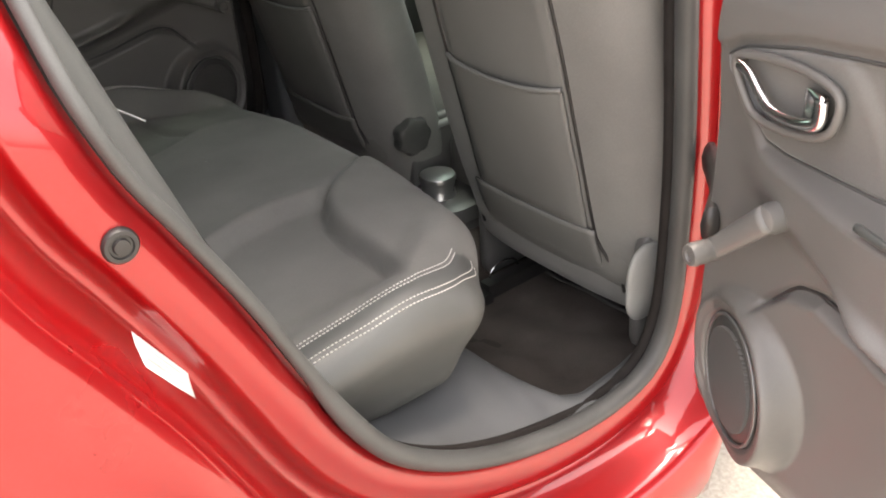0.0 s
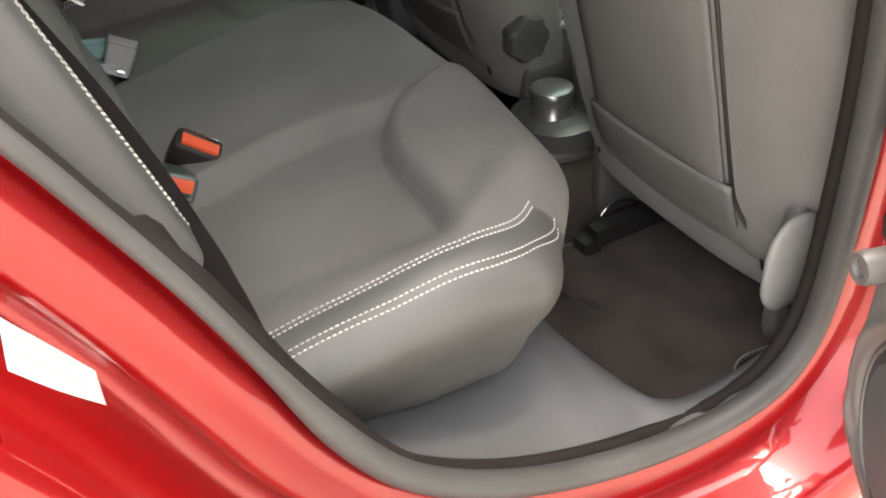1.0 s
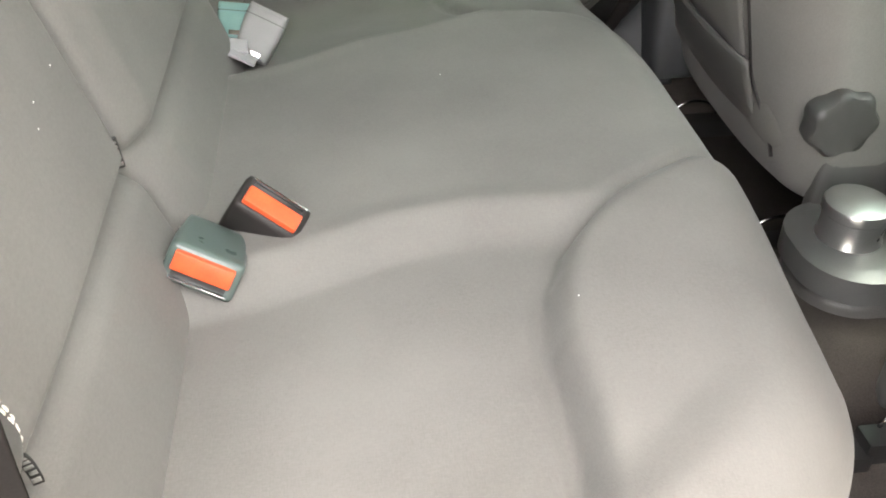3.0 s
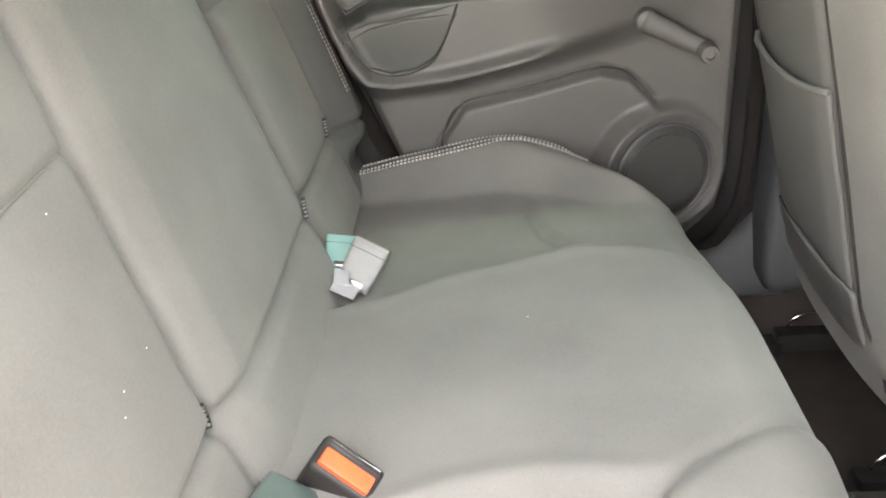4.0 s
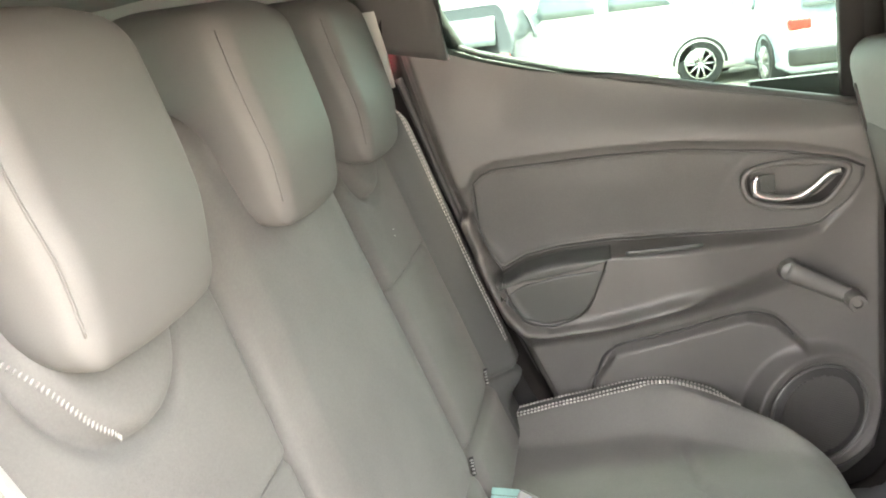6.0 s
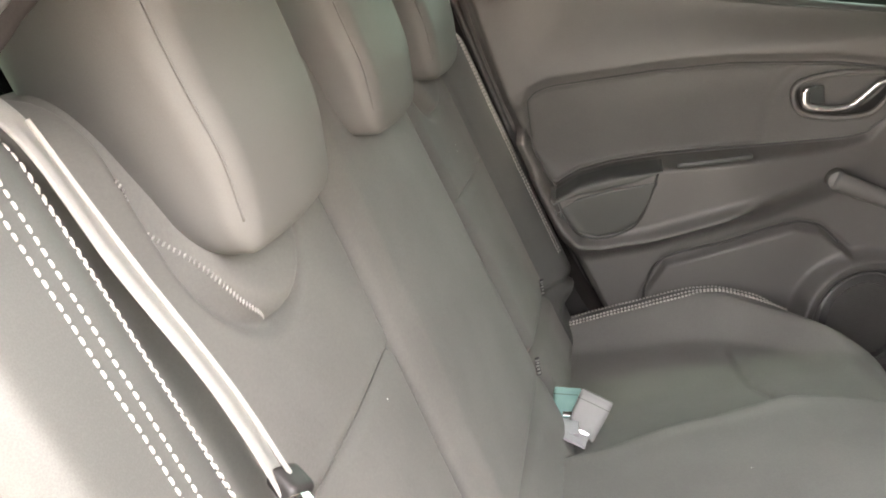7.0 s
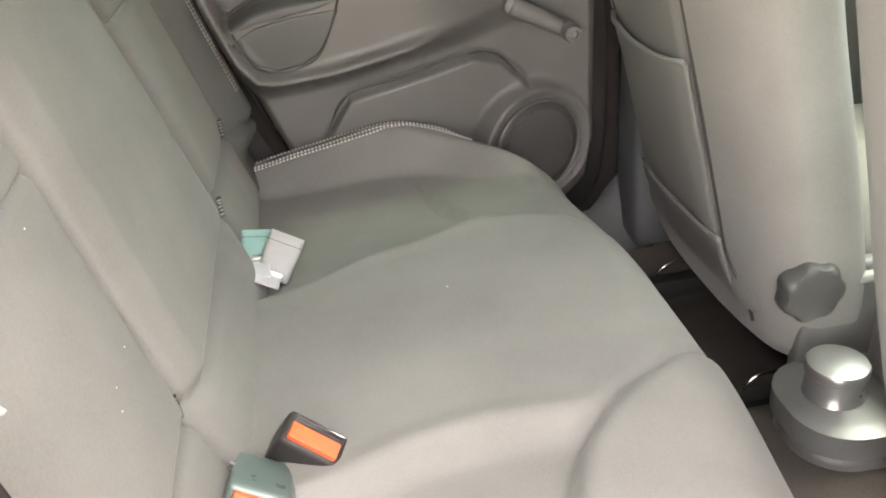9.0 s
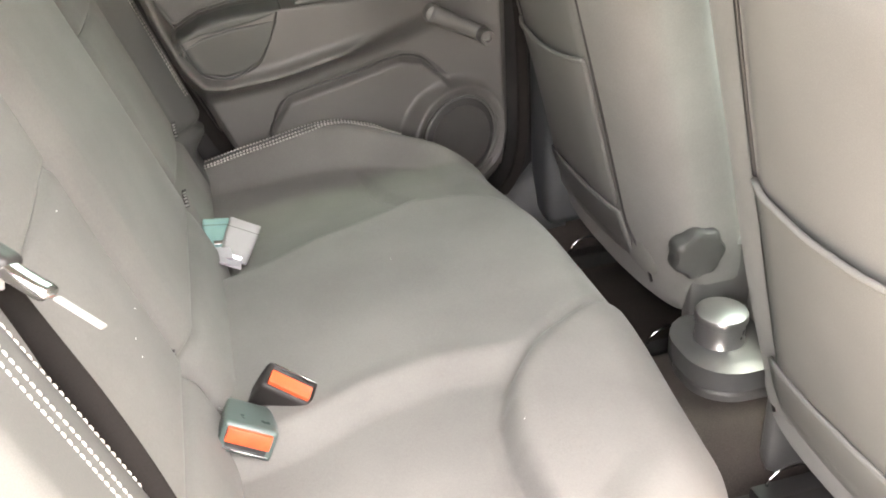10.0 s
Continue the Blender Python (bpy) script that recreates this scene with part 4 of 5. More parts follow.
def car_door(side, label, angle=0.0, hinge=(0, 0), crank_turn=0.0):
    """A rear door: lining, insert, handle, crank, speaker, window, painted outer skin. side: +1 far, -1 near."""
    if side > 0:
        ob = thing("car_door", label, "car door", group="rear doors")
    else:
        ob = thing("car_door", label, "car door", group="rear doors", m=Matrix.Translation((hinge[0], hinge[1], -0.007)) @ pose(0, 0, 0, 0, 0, angle) @ Matrix.Translation((-0.262, 0.655, 0)))

    def at(u, z, p):
        return Vector((u, side * (0.70 - p), z))

    def grid(s, t):
        u0 = -0.54 + 0.81 * s
        z = 0.335 + t * (lerp_table(WIN, u0) - 0.335)
        u = lerp_table(REAR_EDGE, z) + s * (lerp_table(FRONT_EDGE, z) - lerp_table(REAR_EDGE, z))
        z = 0.335 + t * (lerp_table(WIN, u) - 0.335)
        rim = min(s * 0.8, (1 - s) * 0.8, t * 0.8)
        return at(u, z, door_depth(u, z) - 0.014 * (1 - smooth(0, 0.018, rim)))

    part("lining", sheet(grid, 190, 200, (0, side * 0.045, 0)), PLASTIC, ob)

    def patch(s, t):
        u = -0.436 + 0.657 * s
        lo, hi = lerp_table(INSERT_LOW, u) + 0.004, lerp_table(INSERT_TOP, u) - 0.004
        z = lo + (hi - lo) * t
        return at(u, z, door_depth(u, z) + 0.0025)

    part("cloth_insert", sheet(patch, 90, 40, (0, side * 0.004, 0)), INSERT_CLOTH, ob, "grey cloth insert")
    # dark lid of the armrest, the joint of the pull cup, the edges of insert and map pocket
    def lid(s, t):
        u = -0.402 + (0.205 - 0.002) * s
        z = lerp_table(INSERT_LOW, u) - 0.003 - t * (0.028 - 0.016 * abs(2 * s - 1) ** 2)
        return at(u, z, door_depth(u, z) + 0.0028)

    part("armrest_lid", sheet(lid, 40, 8, (0, side * 0.003, 0)), CUP_DARK, ob, "dark armrest lid")

    def cup(s, t):
        u = -0.396 + 0.186 * s
        top, low = lerp_table(INSERT_LOW, u) - 0.034, lerp_table([(-0.40, 0.800), (-0.385, 0.772), (-0.36, 0.740), (-0.322, 0.727), (-0.28, 0.733), (-0.25, 0.750), (-0.226, 0.792), (-0.208, 0.822)], u)
        z = top + (low - top) * t
        return at(u, z, door_depth(u, z) + 0.0016)

    part("pull_cup", sheet(cup, 30, 16, (0, side * 0.002, 0)), CUP_DARK, ob, "dark front of the armrest cup")
    for name, pts, r in (("cup_joint", [(-0.208, 0.836), (-0.226, 0.792), (-0.250, 0.748), (-0.282, 0.730), (-0.321, 0.724), (-0.357, 0.736), (-0.378, 0.768), (-0.392, 0.808)], 0.0022), ("pocket_joint", POCKET_LINE, 0.0030)):
        line = spline([(a, b, 0) for a, b in pts], 6)
        part(name, tube([at(q.x, q.y, door_depth(q.x, q.y) + 0.0004) for q in line], r, 6, up=(0, 1, 0)), PLASTIC_DARK, ob)
    ring_pts = [(u, lerp_table(INSERT_TOP, u) - 0.001) for u in np.linspace(-0.43, 0.222, 40)] + [(u, lerp_table(INSERT_LOW, u) + 0.001) for u in np.linspace(0.222, -0.43, 40)]
    part("insert_joint", tube([at(u, z, door_depth(u, z) + 0.0005) for u, z in ring_pts], 0.0018, 6, closed=True, up=(0, 1, 0)), LINING_DARK, ob)
    part("switch_blank", rbox((-0.175, 0, 0.843), (-0.045, 0.005, 0.852), 0.002, (16, 4, 4), lambda x, y, z: tuple(at(x, z + 0.03 * (x + 0.18), door_depth(x, z - 0.012) + y - 0.001))), CUP_DARK, ob)
    # release handle: bezel, bowl, chrome lever
    hexa = [(0.036, 0.962), (0.030, 0.930), (0.048, 0.908), (0.096, 0.896), (0.150, 0.897), (0.176, 0.918), (0.196, 0.952), (0.172, 0.966), (0.100, 0.973)]
    hx = [Vector((p.x, p.y)) for p in spline([(a, b, 0) for a, b in hexa], 5, closed=True)]
    hc = Vector((0.117, 0.931))
    base = door_depth(0.117, 0.98) + 0.004
    part("handle_bezel", tube([at(q.x, q.y, base + 0.004) for q in hx], 0.0055, 10, closed=True, up=(0, 1, 0)), PLASTIC, ob)

    def bowl(s, t):
        q = hx[int(round(s * len(hx))) % len(hx)]
        q = hc + (q - hc) * t
        return at(q.x, q.y, base + 0.003 - 0.024 * (1 - t ** 3))

    part("handle_bowl", sheet(bowl, len(hx), 8), PLASTIC_DARK, ob)
    lever = spline([(0.047, 0, 0.950), (0.047, 0, 0.928), (0.062, 0, 0.918), (0.092, 0, 0.913), (0.120, 0, 0.916), (0.142, 0, 0.930), (0.162, 0, 0.947), (0.182, 0, 0.953)], 8)
    part("lever", tube([at(q.x, q.z, base + 0.011) for q in lever], [0.0088 - 0.0020 * (i / len(lever)) for i in range(len(lever))], 10, flat=0.7, up=(0, 1, 0)), CHROME, ob, "chrome release lever")
    part("lever_pad", rbox((0.044, 0, 0.915), (0.080, 0.012, 0.956), 0.005, (6, 4, 8), lambda x, y, z: tuple(at(x, z, base + y * (1.2 - 0.8 * smooth(0.044, 0.08, x))))), CHROME, ob)
    # window crank
    pu, pz = 0.098, 0.786
    pb = door_depth(pu, pz)
    turn = radians(-27 + crank_turn)
    dirv = Vector((math.cos(turn), math.sin(turn)))
    crank = part("window_crank", lathe([(0.020, -0.004), (0.020, 0.012), (0.017, 0.024), (0.010, 0.028), (0.0, 0.028)], at(pu, pz, pb), (0, -side, 0), 24), GRILLE, ob, "dark grey window winder")
    arm = [at(pu + dirv.x * k, pz + dirv.y * k, pb + 0.022 + 0.010 * (k / 0.112)) for k in np.linspace(-0.006, 0.110, 12)]
    part("crank_arm", tube(arm, [0.0185 - 0.004 * (i / 11) for i in range(12)], 12, flat=0.62, up=(0, 1, 0)), GRILLE, crank)
    kn = at(pu + dirv.x * 0.106, pz + dirv.y * 0.106, pb + 0.026)
    part("crank_knob", lathe([(0.0150, -0.008), (0.0165, 0.004), (0.0145, 0.009), (0.0155, 0.012), (0.0160, 0.036), (0.0140, 0.042), (0.0085, 0.042), (0.0070, 0.038), (0.0, 0.038)], kn, (0, -side, 0), 20), PLASTIC, crank)
    # speaker grille on a pod turned towards the front: dish, ribs, ring
    sp = door_depth(*SPEAKER) + 0.001
    sm = Matrix.Translation(at(SPEAKER[0], SPEAKER[1], sp)) @ Matrix((Vector((1, side * POD_TILT, 0)).normalized(), Vector((0, 0, 1)), Vector((POD_TILT, -side, 0)).normalized())).transposed().to_4x4()
    dish = lathe([(0.090, -0.004), (0.090, 0.001), (0.086, 0.004), (0.07, 0.005), (0.0, 0.007)], (0, 0, 0), (0, 0, 1), 48)
    dish.transform(sm)
    grille = part("speaker_grille", dish, LINING_DARK, ob, "ribbed speaker grille")
    ribs = []
    for k in range(-21, 22):
        h = k * 0.0035
        half = math.sqrt(max(0.0745 ** 2 - h * h, 0.0))
        ribs.append(block((-half, h - 0.0008, 0.0035), (half, h + 0.0008, 0.0098), 0, sm))
    tagged(part("ribs", joined(ribs), GRILLE, grille), kind="stuff")
    part("speaker_ring", tube([sm @ Vector((0.0925 * math.cos(w), 0.0925 * math.sin(w), 0.005)) for w in np.linspace(0, 2 * math.pi, 60)[:-1]], 0.0028, 8, closed=True, up=(0, 1, 0)), SATIN, ob)
    # window: frame and pane
    part("window_frame", tube(spline([(-0.44, side * 0.715, 1.215), (-0.455, side * (0.725 - lean_in(1.30)), 1.31), (-0.40, side * (0.725 - lean_in(1.365)), 1.365), (-0.1, side * (0.725 - lean_in(1.385)), 1.385), (0.14, side * (0.725 - lean_in(1.36)), 1.36), (0.215, side * (0.725 - lean_in(1.25)), 1.25), (0.250, side * 0.715, 1.06)], 8), 0.017, 10, up=(0, 1, 0)), PLASTIC_DARK, ob)
    part("quarter_trim", sheet(lambda s, t: (-0.575 + 0.13 * s - 0.02 * t * (1 - s), side * (0.712 - lean_in(1.20 + 0.17 * t)), 1.235 - 0.03 * s + 0.15 * t), 6, 6, (0, side * 0.03, 0)), PLASTIC, ob)
    # Red paint in shade here; the black plastic colour stands for that shade.
    part("front_frame", sheet(lambda s, t: (0.205 + 0.06 * s - 0.05 * t, side * (0.71 - lean_in(1.05 + 0.30 * t)), 1.05 + 0.30 * t), 4, 8, (0, side * 0.03, 0)), PLASTIC_DARK, ob)
    part("window_pane", sheet(lambda s, t: (-0.46 + 0.69 * s - 0.02 * t, side * (0.737 - lean_in(lerp_table(WIN, -0.46 + 0.69 * s) - 0.006 + t * (1.386 - lerp_table(WIN, -0.46 + 0.69 * s)))), lerp_table(WIN, -0.46 + 0.69 * s) - 0.006 + t * (1.386 - lerp_table(WIN, -0.46 + 0.69 * s))), 14, 6, (0, side * 0.004, 0)), GLASS, ob, "green-tinted window pane")
    part("window_strip", tube([at(u, lerp_table(WIN, u) + 0.002, 0.014) for u in np.linspace(-0.45, 0.25, 30)], 0.009, 8, up=(0, 1, 0)), RUBBER, ob)
    # painted outer skin and edge
    part("outer_skin", sheet(lambda s, t: (lambda z: (lerp_table(REAR_EDGE, z) - 0.06 + s * (lerp_table(FRONT_EDGE, z) - lerp_table(REAR_EDGE, z) + 0.10), side * (0.80 + 0.055 * math.sin(math.pi * min(t * 0.9 + 0.1, 1))), z))(0.30 + t * (lerp_table(WIN, -0.54 + 0.81 * s) - 0.32)), 30, 24, (0, side * 0.012, 0)), RED, ob, "red painted outer skin")
    edge = [(lerp_table(FRONT_EDGE, z) + 0.012, z) for z in np.linspace(0.36, 1.05, 20)]
    part("front_edge", sheet(lambda s, t: (edge[int(round(t * 19))][0], side * (0.735 + 0.07 * s), edge[int(round(t * 19))][1]), 4, 19, (-0.012, 0, 0)), RED, ob)
    return ob


car_door(1, "closed rear door with charcoal lining, cloth insert, winder and round speaker")
car_door(-1, "open red rear door with charcoal lining, chrome release and ribbed speaker", 74.0, (0.172, -0.894), -18)


# lint on the cloth
random.seed(4)
specks = []
for k in range(6):
    y, z = random.uniform(-0.45, 0.5), random.uniform(0.72, 1.02)
    specks.append(block((-0.0003, -0.0007, -0.0004), (0.0003, 0.0007, 0.0004), 0, pose(back_front(y, z) + 0.0006, y, z, random.uniform(0, 90), 0, 0)))
for k in range(2):
    x, y = random.uniform(-0.35, 0.0), random.uniform(-0.5, 0.3)
    hit = drape(cushion_tree, [(x, y, 0.58)], (0, 0, -1), 0.12)
    if hit:
        specks.append(block((-0.0006, -0.0005, -0.0003), (0.0006, 0.0005, 0.0003), 0, pose(*hit[0], 0, 0, random.uniform(0, 180))))
tagged(part("lint", joined(specks), WHITE_LABEL), "tiny white lint specks on the seat cloth", "lint", kind="stuff")


# ---------------- front seats ----------------
def seat_rear(z):
    return 0.345 - 0.246 * (z - 0.44)


def front_seat(cy, label, knob):
    """cy: the seat's middle. knob: -1 when the recline knob sits on the side towards smaller y."""
    ob = thing("front_seat", label, "car seat", group="front seats")

    def shell(x, y, z):
        # x: 0 at the rear face, 0.17 at the front face
        k = smooth(0.30, 1.17, z)
        wide = 1.04 - 0.08 * smooth(0.98, 1.17, z) - 0.07 * smooth(0.50, 0.32, z)
        bow = 0.032 * (abs(y) / 0.27) ** 2.6
        return (seat_rear(z) + x + bow * (1 - x / 0.2) + 0.010 * noise.noise((y * 5, z * 5, cy)) * 0.4, cy + y * wide, z)

    part("backrest", rbox((0.0, -0.292, 0.272), (0.19, 0.292, 1.165), (0.055, 0.075, 0.05), (16, 44, 60), shell), FRONT_CLOTH, ob)

    def shell_rear(y, z):
        return seat_rear(z) + 0.032 * (abs(y) / 0.27) ** 2.6

    # rear panel with the map pocket and its gathered upper edge
    def panel(s, t):
        z = 0.355 + 0.70 * t
        half = 0.160 + 0.045 * smooth(0.47, 0.35, z) - 0.01 * smooth(0.8, 1.1, z)
        y = -half + 2 * half * s
        rim = min(s, 1 - s, t * 1.5, (1 - t) * 1.5)
        return (shell_rear(y, z) - 0.010 * smooth(0, 0.07, rim) + 0.004, cy + y, z)

    part("back_panel", sheet(panel, 30, 50, (0.006, 0, 0)), BACK_VINYL, ob, "smooth grey rear panel")

    def pocket_top(y):
        return 0.772 - 0.014 * (1 - (y / 0.155) ** 2)

    def pocket(s, t):
        y = -0.153 + 0.306 * s
        z = 0.475 + (pocket_top(y) - 0.475) * t
        rim = min(s, 1 - s, t * 1.2)
        return (shell_rear(y, z) - 0.008 - 0.006 * smooth(0, 0.12, rim) - 0.005 * t * math.sin(math.pi * s) + 0.0015 * noise.noise((y * 14, z * 14, 1)), cy + y, z)

    part("map_pocket", sheet(pocket, 30, 30, (0.004, 0, 0)), BACK_VINYL, ob, "slack map pocket")
    part("pocket_piping", tube([Vector(pocket(s, 1.0)) for s in np.linspace(0, 1, 30)], 0.0048, 8), BACK_VINYL, ob)
    for s in (-1, 1):
        seam = []
        for z in np.linspace(0.34, 1.10, 40):
            half = 0.163 + 0.045 * smooth(0.47, 0.35, z) - 0.01 * smooth(0.8, 1.1, z)
            seam.append((shell_rear(s * half, z) - 0.001, cy + s * half, z))
        part("seam", tube(seam, 0.0035, 6), PLASTIC_DARK, ob, "dark seam")
    part("lower_flap", sheet(lambda s, t: (shell_rear(-0.17 + 0.34 * s, 0.31 + 0.17 * t) - 0.013 + 0.03 * (1 - t) ** 2, cy - 0.17 + 0.34 * s, 0.31 + 0.17 * t), 20, 12, (0.005, 0, 0)), BACK_VINYL, ob)
    # seat cushion, its base and rails
    part("seat_cushion", rbox((0.36, cy - 0.255, 0.33), (0.90, cy + 0.255, 0.52), (0.07, 0.07, 0.07), (20, 20, 8)), FABRIC, ob)
    part("side_valance", rbox((0.425, cy + knob * 0.268 - 0.018, 0.15), (0.86, cy + knob * 0.268 + 0.018, 0.50), (0.014, 0.012, 0.03), (24, 6, 14), lambda x, y, z: (x, y, z - 0.03 * smooth(0.35, 0.5, x) * smooth(0.4, 0.5, z))), GRILLE, ob, "grey moulded side valance")
    part("side_valance", rbox((0.35, cy - knob * 0.262 - 0.018, 0.24), (0.80, cy - knob * 0.262 + 0.018, 0.50), (0.03, 0.012, 0.05), (16, 6, 10)), PLASTIC, ob)
    for s in (-1, 1):
        if cy < 0 and s < 0:
            continue
        part("rail", block((0.37, cy + s * 0.20 - 0.018, 0.140), (0.92, cy + s * 0.20 + 0.018, 0.178), 0.004), PLASTIC_DARK, ob, "black steel seat rail")
        part("rail_foot", block((0.34, cy + s * 0.20 - 0.022, 0.128), (0.38, cy + s * 0.20 + 0.022, 0.160), 0.006), PLASTIC_DARK, ob)
        part("rail_loop", tube([(0.44 + 0.045 * math.cos(w), cy + s * 0.20 + 0.01, 0.180 + 0.03 * math.sin(w)) for w in np.linspace(0, math.pi, 12)], 0.003, 6), CHROME, ob)
    # recline knob with seven lobes
    ky = cy + knob * 0.285
    verts, faces = [], []
    seg = 56
    levels = [(0.047, 0.0), (0.049, 0.014), (0.048, 0.027), (0.044, 0.033), (0.034, 0.036), (0.0, 0.036)]
    for r, h in levels:
        for k in range(seg):
            w = 2 * math.pi * k / seg
            rr = r * (1 + 0.06 * math.cos(7 * w)) if r else 0
            verts.append((0.418 + rr * math.cos(w), ky + knob * h, 0.448 + rr * math.sin(w)))
    for i in range(len(levels) - 1):
        for k in range(seg):
            faces.append((i * seg + k, i * seg + (k + 1) % seg, (i + 1) * seg + (k + 1) % seg, (i + 1) * seg + k))
    faces.append(tuple(range(seg)))
    if cy > 0:
        part("recline_knob", crisp(make_mesh("knob", verts, faces), 40), LINING_DARK, ob, "seven-lobed recline knob")
    if cy > 0:
        part("recline_lever", rbox((0.478, ky - 0.012, 0.438), (0.553, ky + 0.010, 0.456), 0.007, (10, 4, 4)), PALE_PLASTIC, ob, "pale lever behind the knob")
    if cy < 0:
        part("recliner_cover", rbox((0.300, cy - knob * 0.285 - 0.013, 0.335), (0.40, cy - knob * 0.285 + 0.013, 0.495), (0.045, 0.012, 0.06), (10, 6, 16)), PALE_PLASTIC, ob, "pale plastic hinge cover")
    # headrest on two posts
    hy = cy - 0.090 if cy > 0 else cy
    part("headrest", rbox((0.16, hy - 0.135, 1.235), (0.27, hy + 0.135, 1.38), (0.05, 0.05, 0.055), (14, 24, 18)), BACK_VINYL, ob)
    for s in (-1, 1):
        part("headrest_post", tube([(0.232, hy + s * 0.065, 1.13), (0.215, hy + s * 0.065, 1.27)], 0.006, 10), CHROME, ob)
        part("post_guide", lathe([(0.018, 0), (0.018, 0.006), (0.012, 0.010), (0.0, 0.010)], (0.230, hy + s * 0.065, 1.162), (0, 0, 1), 20), SILVER, ob)
    return ob


front_seat(-0.39, "grey front passenger seat seen from behind, with map pocket", 1)
front_seat(0.425, "grey driver's seat seen from behind, with map pocket and recline knob", -1)

# ---------------- centre console end with a lidded cylinder ----------------
console = thing("centre_console", "grey plastic rear end of the centre console on the tunnel", "console")
part("console_foot", crisp(rbox((0.358, -0.044, 0.252), (0.80, 0.150, 0.304), (0.080, 0.080, 0.006), (44, 30, 8)), 30), SATIN, console, "rounded satin grey plinth")
# Skirt is added; the plinth itself stands straight on the carpeted tunnel.
part("console_skirt", rbox((0.366, -0.036, 0.205), (0.80, 0.142, 0.256), (0.074, 0.074, 0.006), (36, 24, 6)), PLASTIC, console, "added base filling the space under the plinth")
part("console_body", rbox((0.52, -0.045, 0.22), (0.98, 0.125, 0.42), 0.03, (20, 12, 10)), PLASTIC, console)
pot = thing("ashtray_pot", "silver cylindrical lidded pot in the console end", "ashtray")
POT = (0.438, 0.058, 0.302)
part("pot_body", lathe([(0.045, 0.0), (0.045, 0.003), (0.0425, 0.006), (0.0425, 0.040), (0.0, 0.040)], POT, (0, 0, 1), 40), SILVER, pot, "silver-grey pot body")
part("pot_lid", lathe([(0.0425, 0.0405), (0.0440, 0.043), (0.0460, 0.0435), (0.0460, 0.054), (0.0440, 0.0575), (0.036, 0.0590), (0.02, 0.0600), (0.0, 0.0603)], POT, (0, 0, 1), 40), SILVER, pot, "satin silver lid")

# ---------------- floor mat ----------------
mat_thing = thing("floor_mat", "dark ribbed carpet floor mat behind the front seat", "floor mat")
def mat_point(u, v):
    x, y = 0.150 + 0.41 * u, -0.655 + 0.49 * v
    return (x + 0.03 * (1 - u) * smooth(0.25, 0.0, v), y, floor_z(x, y) + 0.008 + 0.0045 * math.sin(x * 34 + y * 12 + 2 * noise.noise((x * 6, y * 6, 2))) * smooth(0.0, 0.3, v) + 0.006 * noise.noise((x * 9, y * 9, 5)) + 0.002 * noise.noise((x * 30, y * 30, 5)))
part("mat_surface", sheet(mat_point, 50, 50, (0, 0, -0.006)), MAT_CARPET, mat_thing)
rim = [mat_point(u, 0) for u in np.linspace(0, 1, 30)] + [mat_point(1, v) for v in np.linspace(0, 1, 30)[1:]] + [mat_point(u, 1) for u in np.linspace(1, 0, 30)[1:]] + [mat_point(0, v) for v in np.linspace(1, 0, 30)[1:-1]]
loop = [Vector((p.x, p.y, floor_z(p.x, p.y) + 0.020)) for p in spline([(0.335, -0.63, 0), (0.349, -0.613, 0), (0.368, -0.597, 0), (0.395, -0.589, 0), (0.46, -0.593, 0)], 8)]
part("corner_binding", tube(loop, 0.0042, 8), FABRIC_DARK, mat_thing, "bound corner")
part("stitching", stitches([p + Vector((0, 0, 0.0040)) for p in loop], width=0.002), THREAD, mat_thing, "pale stitching")
part("edge_stitching", stitches([Vector(mat_point(0.012, v)) + Vector((0, 0, 0.004)) for v in np.linspace(0.03, 0.35, 30)], length=0.0035, gap=0.0025, width=0.0018), THREAD, mat_thing, "pale stitching along the bound edge")
part("mat_binding", tube(rim, 0.0045, 8, closed=True), FABRIC_DARK, mat_thing, "bound edge")


# ---------------- outside ----------------
def ground_z(y):
    return -0.055 - 0.013 * y if y > 0 else -0.055


ground = tagged(part("ground", sheet(lambda u, v: (-300 + 600 * u, -300 + 600 * v, ground_z(-300 + 600 * v)), 60, 300), GROUND), "pale gravelly car park ground", "ground", kind="structure")


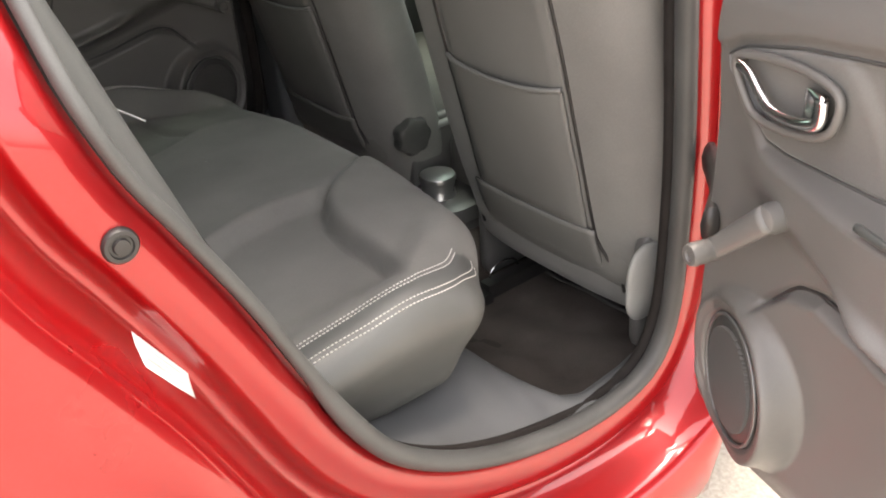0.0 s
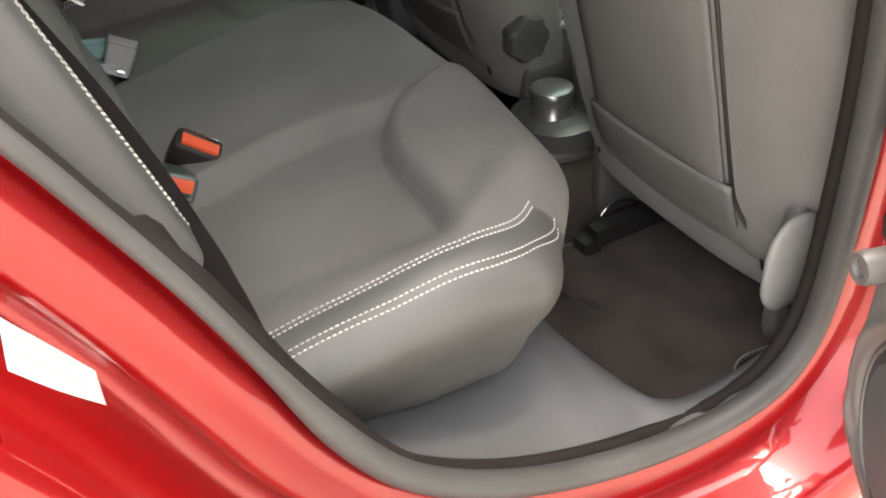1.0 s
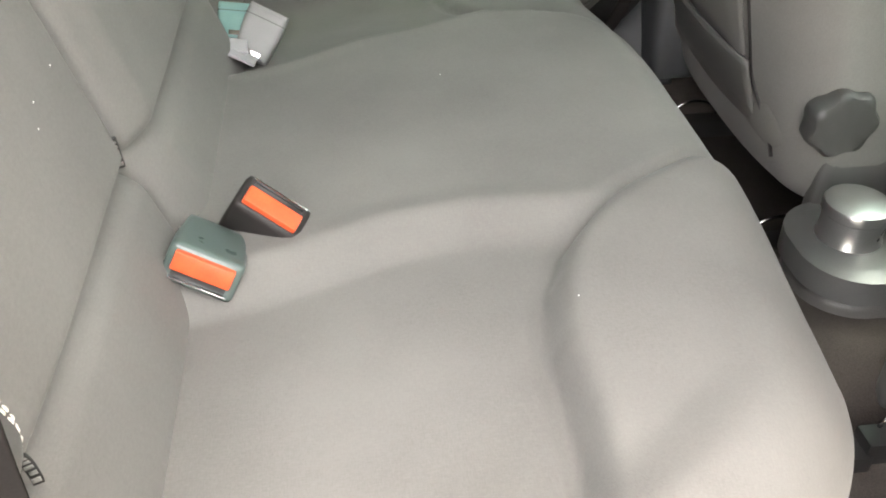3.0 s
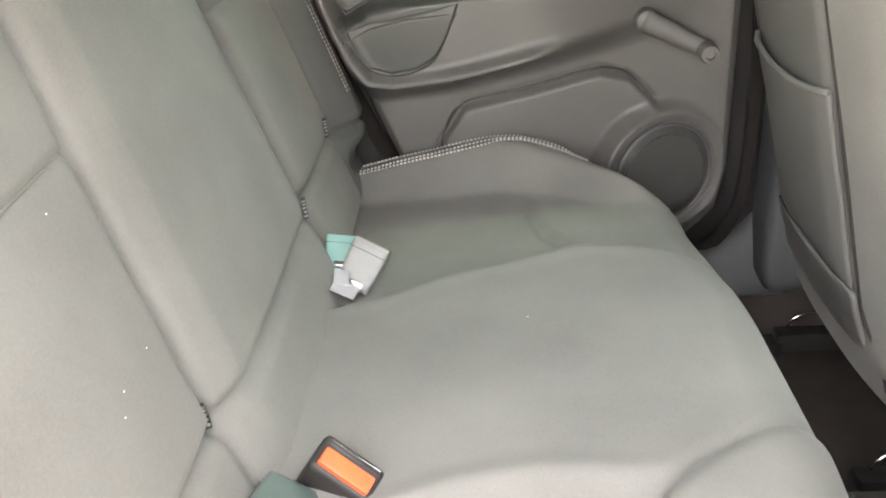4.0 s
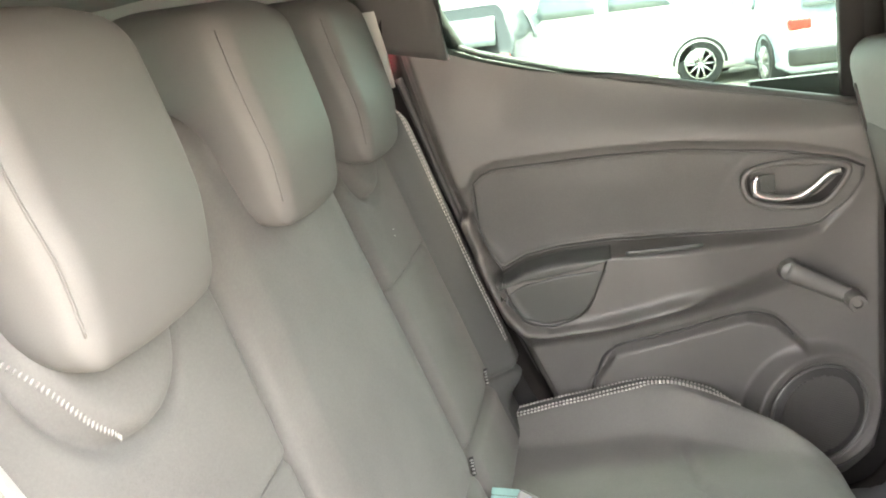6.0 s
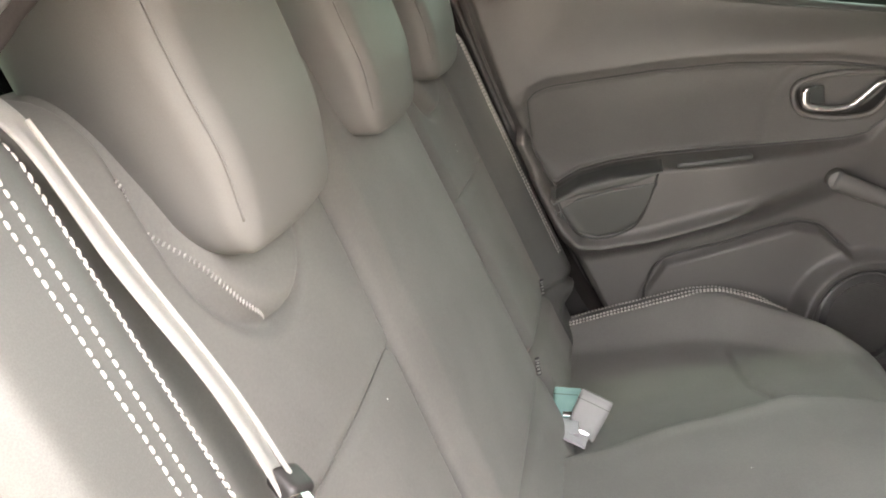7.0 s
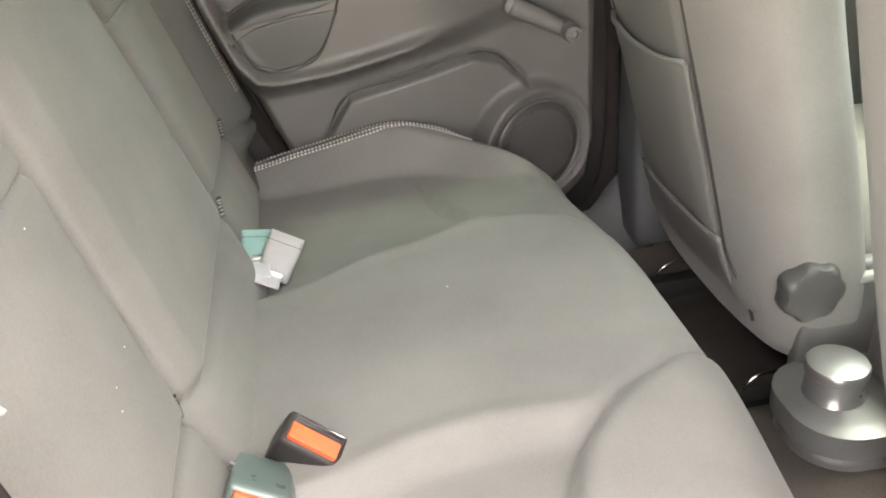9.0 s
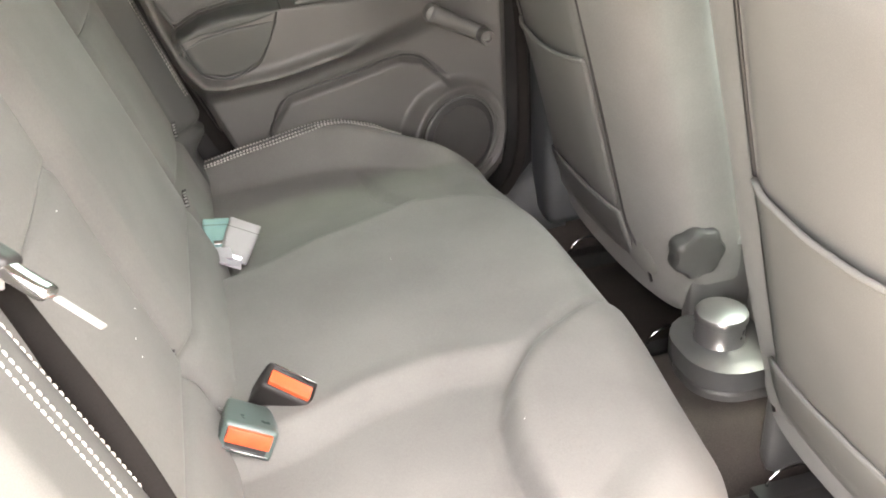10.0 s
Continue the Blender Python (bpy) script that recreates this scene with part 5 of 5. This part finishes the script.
def parked_car(label, body, m, tall=1.0):
    ob = thing("parked_car", label, "car", group="parked cars", m=m)
    L, W = 4.1, 1.72

    def f(x, y, z):
        top = smooth(0.95, 1.45, z)
        xx = x
        if z > 0.86:
            xx = max(min(x, 1.05 - 0.95 * (z - 0.86)), -1.98 + 0.55 * (z - 0.86))
        yy = y * (1 - 0.20 * top) * (1 - 0.05 * smooth(1.2, 2.05, abs(x)))
        zz = z * (tall if z > 0.86 else 1.0) - 0.05 * (x / 2.0) ** 2 * smooth(0.6, 1.4, z)
        return (xx, yy, zz)

    part("body", rbox((-2.05, -0.86, 0.20), (2.05, 0.86, 1.50), (0.22, 0.16, 0.16), (60, 24, 30), f), body, ob)
    for sx in (-1, 1):
        for s in (-1, 1):
            part("window", sheet(lambda u, v: ((-0.95 if sx < 0 else 0.08) + 0.85 * u - (0.30 * v * u if sx > 0 else -0.15 * v * (1 - u)), s * (0.862 - 0.20 * 0.86 * smooth(0.95, 1.45, 0.96 + 0.36 * v) + 0.006), (0.96 + 0.36 * v) * tall), 6, 4, (0, s * 0.005, 0)), CAR_GLASS, ob)
            wheel = part("wheel", lathe([(0.20, -0.10), (0.30, -0.10), (0.315, -0.07), (0.315, 0.07), (0.30, 0.10), (0.215, 0.10), (0.21, 0.085), (0.0, 0.08)], (sx * 1.27, s * 0.76, 0.315), (0, s, 0), 32), TYRE, ob)
            spokes = []
            for k in range(10):
                w = 2 * math.pi * k / 10
                spokes.append(tube([(sx * 1.27 + r * math.cos(w), s * 0.865, 0.315 + r * math.sin(w)) for r in (0.03, 0.205)], 0.017, 6, up=(0, 1, 0)))
            part("rim", joined(spokes + [lathe([(0.205, 0.0), (0.205, 0.012), (0.19, 0.012), (0.19, 0.0)], (sx * 1.27, s * 0.858, 0.315), (0, s, 0), 32), lathe([(0.05, 0), (0.05, 0.015), (0, 0.02)], (sx * 1.27, s * 0.86, 0.315), (0, s, 0), 16)]), SILVER, wheel)
            part("wheel_arch", tube([(sx * 1.27 + 0.35 * math.cos(w), s * 0.855, 0.315 + 0.35 * math.sin(w)) for w in np.linspace(0, math.pi, 20)], 0.022, 6, up=(0, 1, 0)), PLASTIC_DARK, ob)
    for s in (-1, 1):
        part("tail_lamp", rbox((-2.06, s * 0.66 - 0.13, 0.72), (-1.93, s * 0.66 + 0.13, 0.86), 0.03, (4, 8, 6)), LAMP_RED, ob)
        part("headlamp", rbox((1.92, s * 0.62 - 0.16, 0.64), (2.045, s * 0.62 + 0.16, 0.77), 0.03, (4, 8, 6)), SILVER, ob)
    part("rear_glass", sheet(lambda u, v: (-1.99 + 0.30 * v - 0.012, -0.62 + 1.24 * u + 0.06 * (1 - 2 * u) * v, (0.98 + 0.34 * v) * tall), 6, 4, (-0.006, 0, 0)), CAR_GLASS, ob)
    part("bumper", rbox((-2.10, -0.80, 0.30), (-1.95, 0.80, 0.52), 0.05, (4, 16, 6)), PLASTIC_DARK, ob)
    return ob


CAR_GLASS = surface("dark_car_glass", (0.10, 0.12, 0.125), (0.14, 0.16, 0.165), rough=0.06, big=3, fine=50, bump=0, coat=0.5)
WHITE_PAINT = paint("white_car_paint", (0.74, 0.74, 0.72), (0.8, 0.8, 0.78), metal=0.0)
SILVER_PAINT = paint("silver_blue_car_paint", (0.42, 0.50, 0.55), (0.48, 0.56, 0.61), metal=0.3)
DARK_PAINT = paint("dark_green_car_paint", (0.03, 0.06, 0.055), (0.05, 0.08, 0.075), metal=0.3)
BLACK_PAINT = paint("black_car_paint", (0.02, 0.02, 0.022), (0.03, 0.03, 0.032), metal=0.2)
parked_car("white parked estate car with alloy wheels", WHITE_PAINT, pose(-0.10, 12.8, ground_z(12.8), 0, 0, 0), 1.2)
parked_car("silver-blue parked hatchback seen from its tail", SILVER_PAINT, pose(2.55, 12.4, ground_z(12.4), 0, 0, 97))
parked_car("black parked hatchback with a red tail lamp", BLACK_PAINT, pose(-1.70, 12.4, ground_z(12.4), 0, 0, 80))
parked_car("dark green parked car among other cars", DARK_PAINT, pose(-3.9, 12.2, ground_z(12.2), 0, 0, 75))
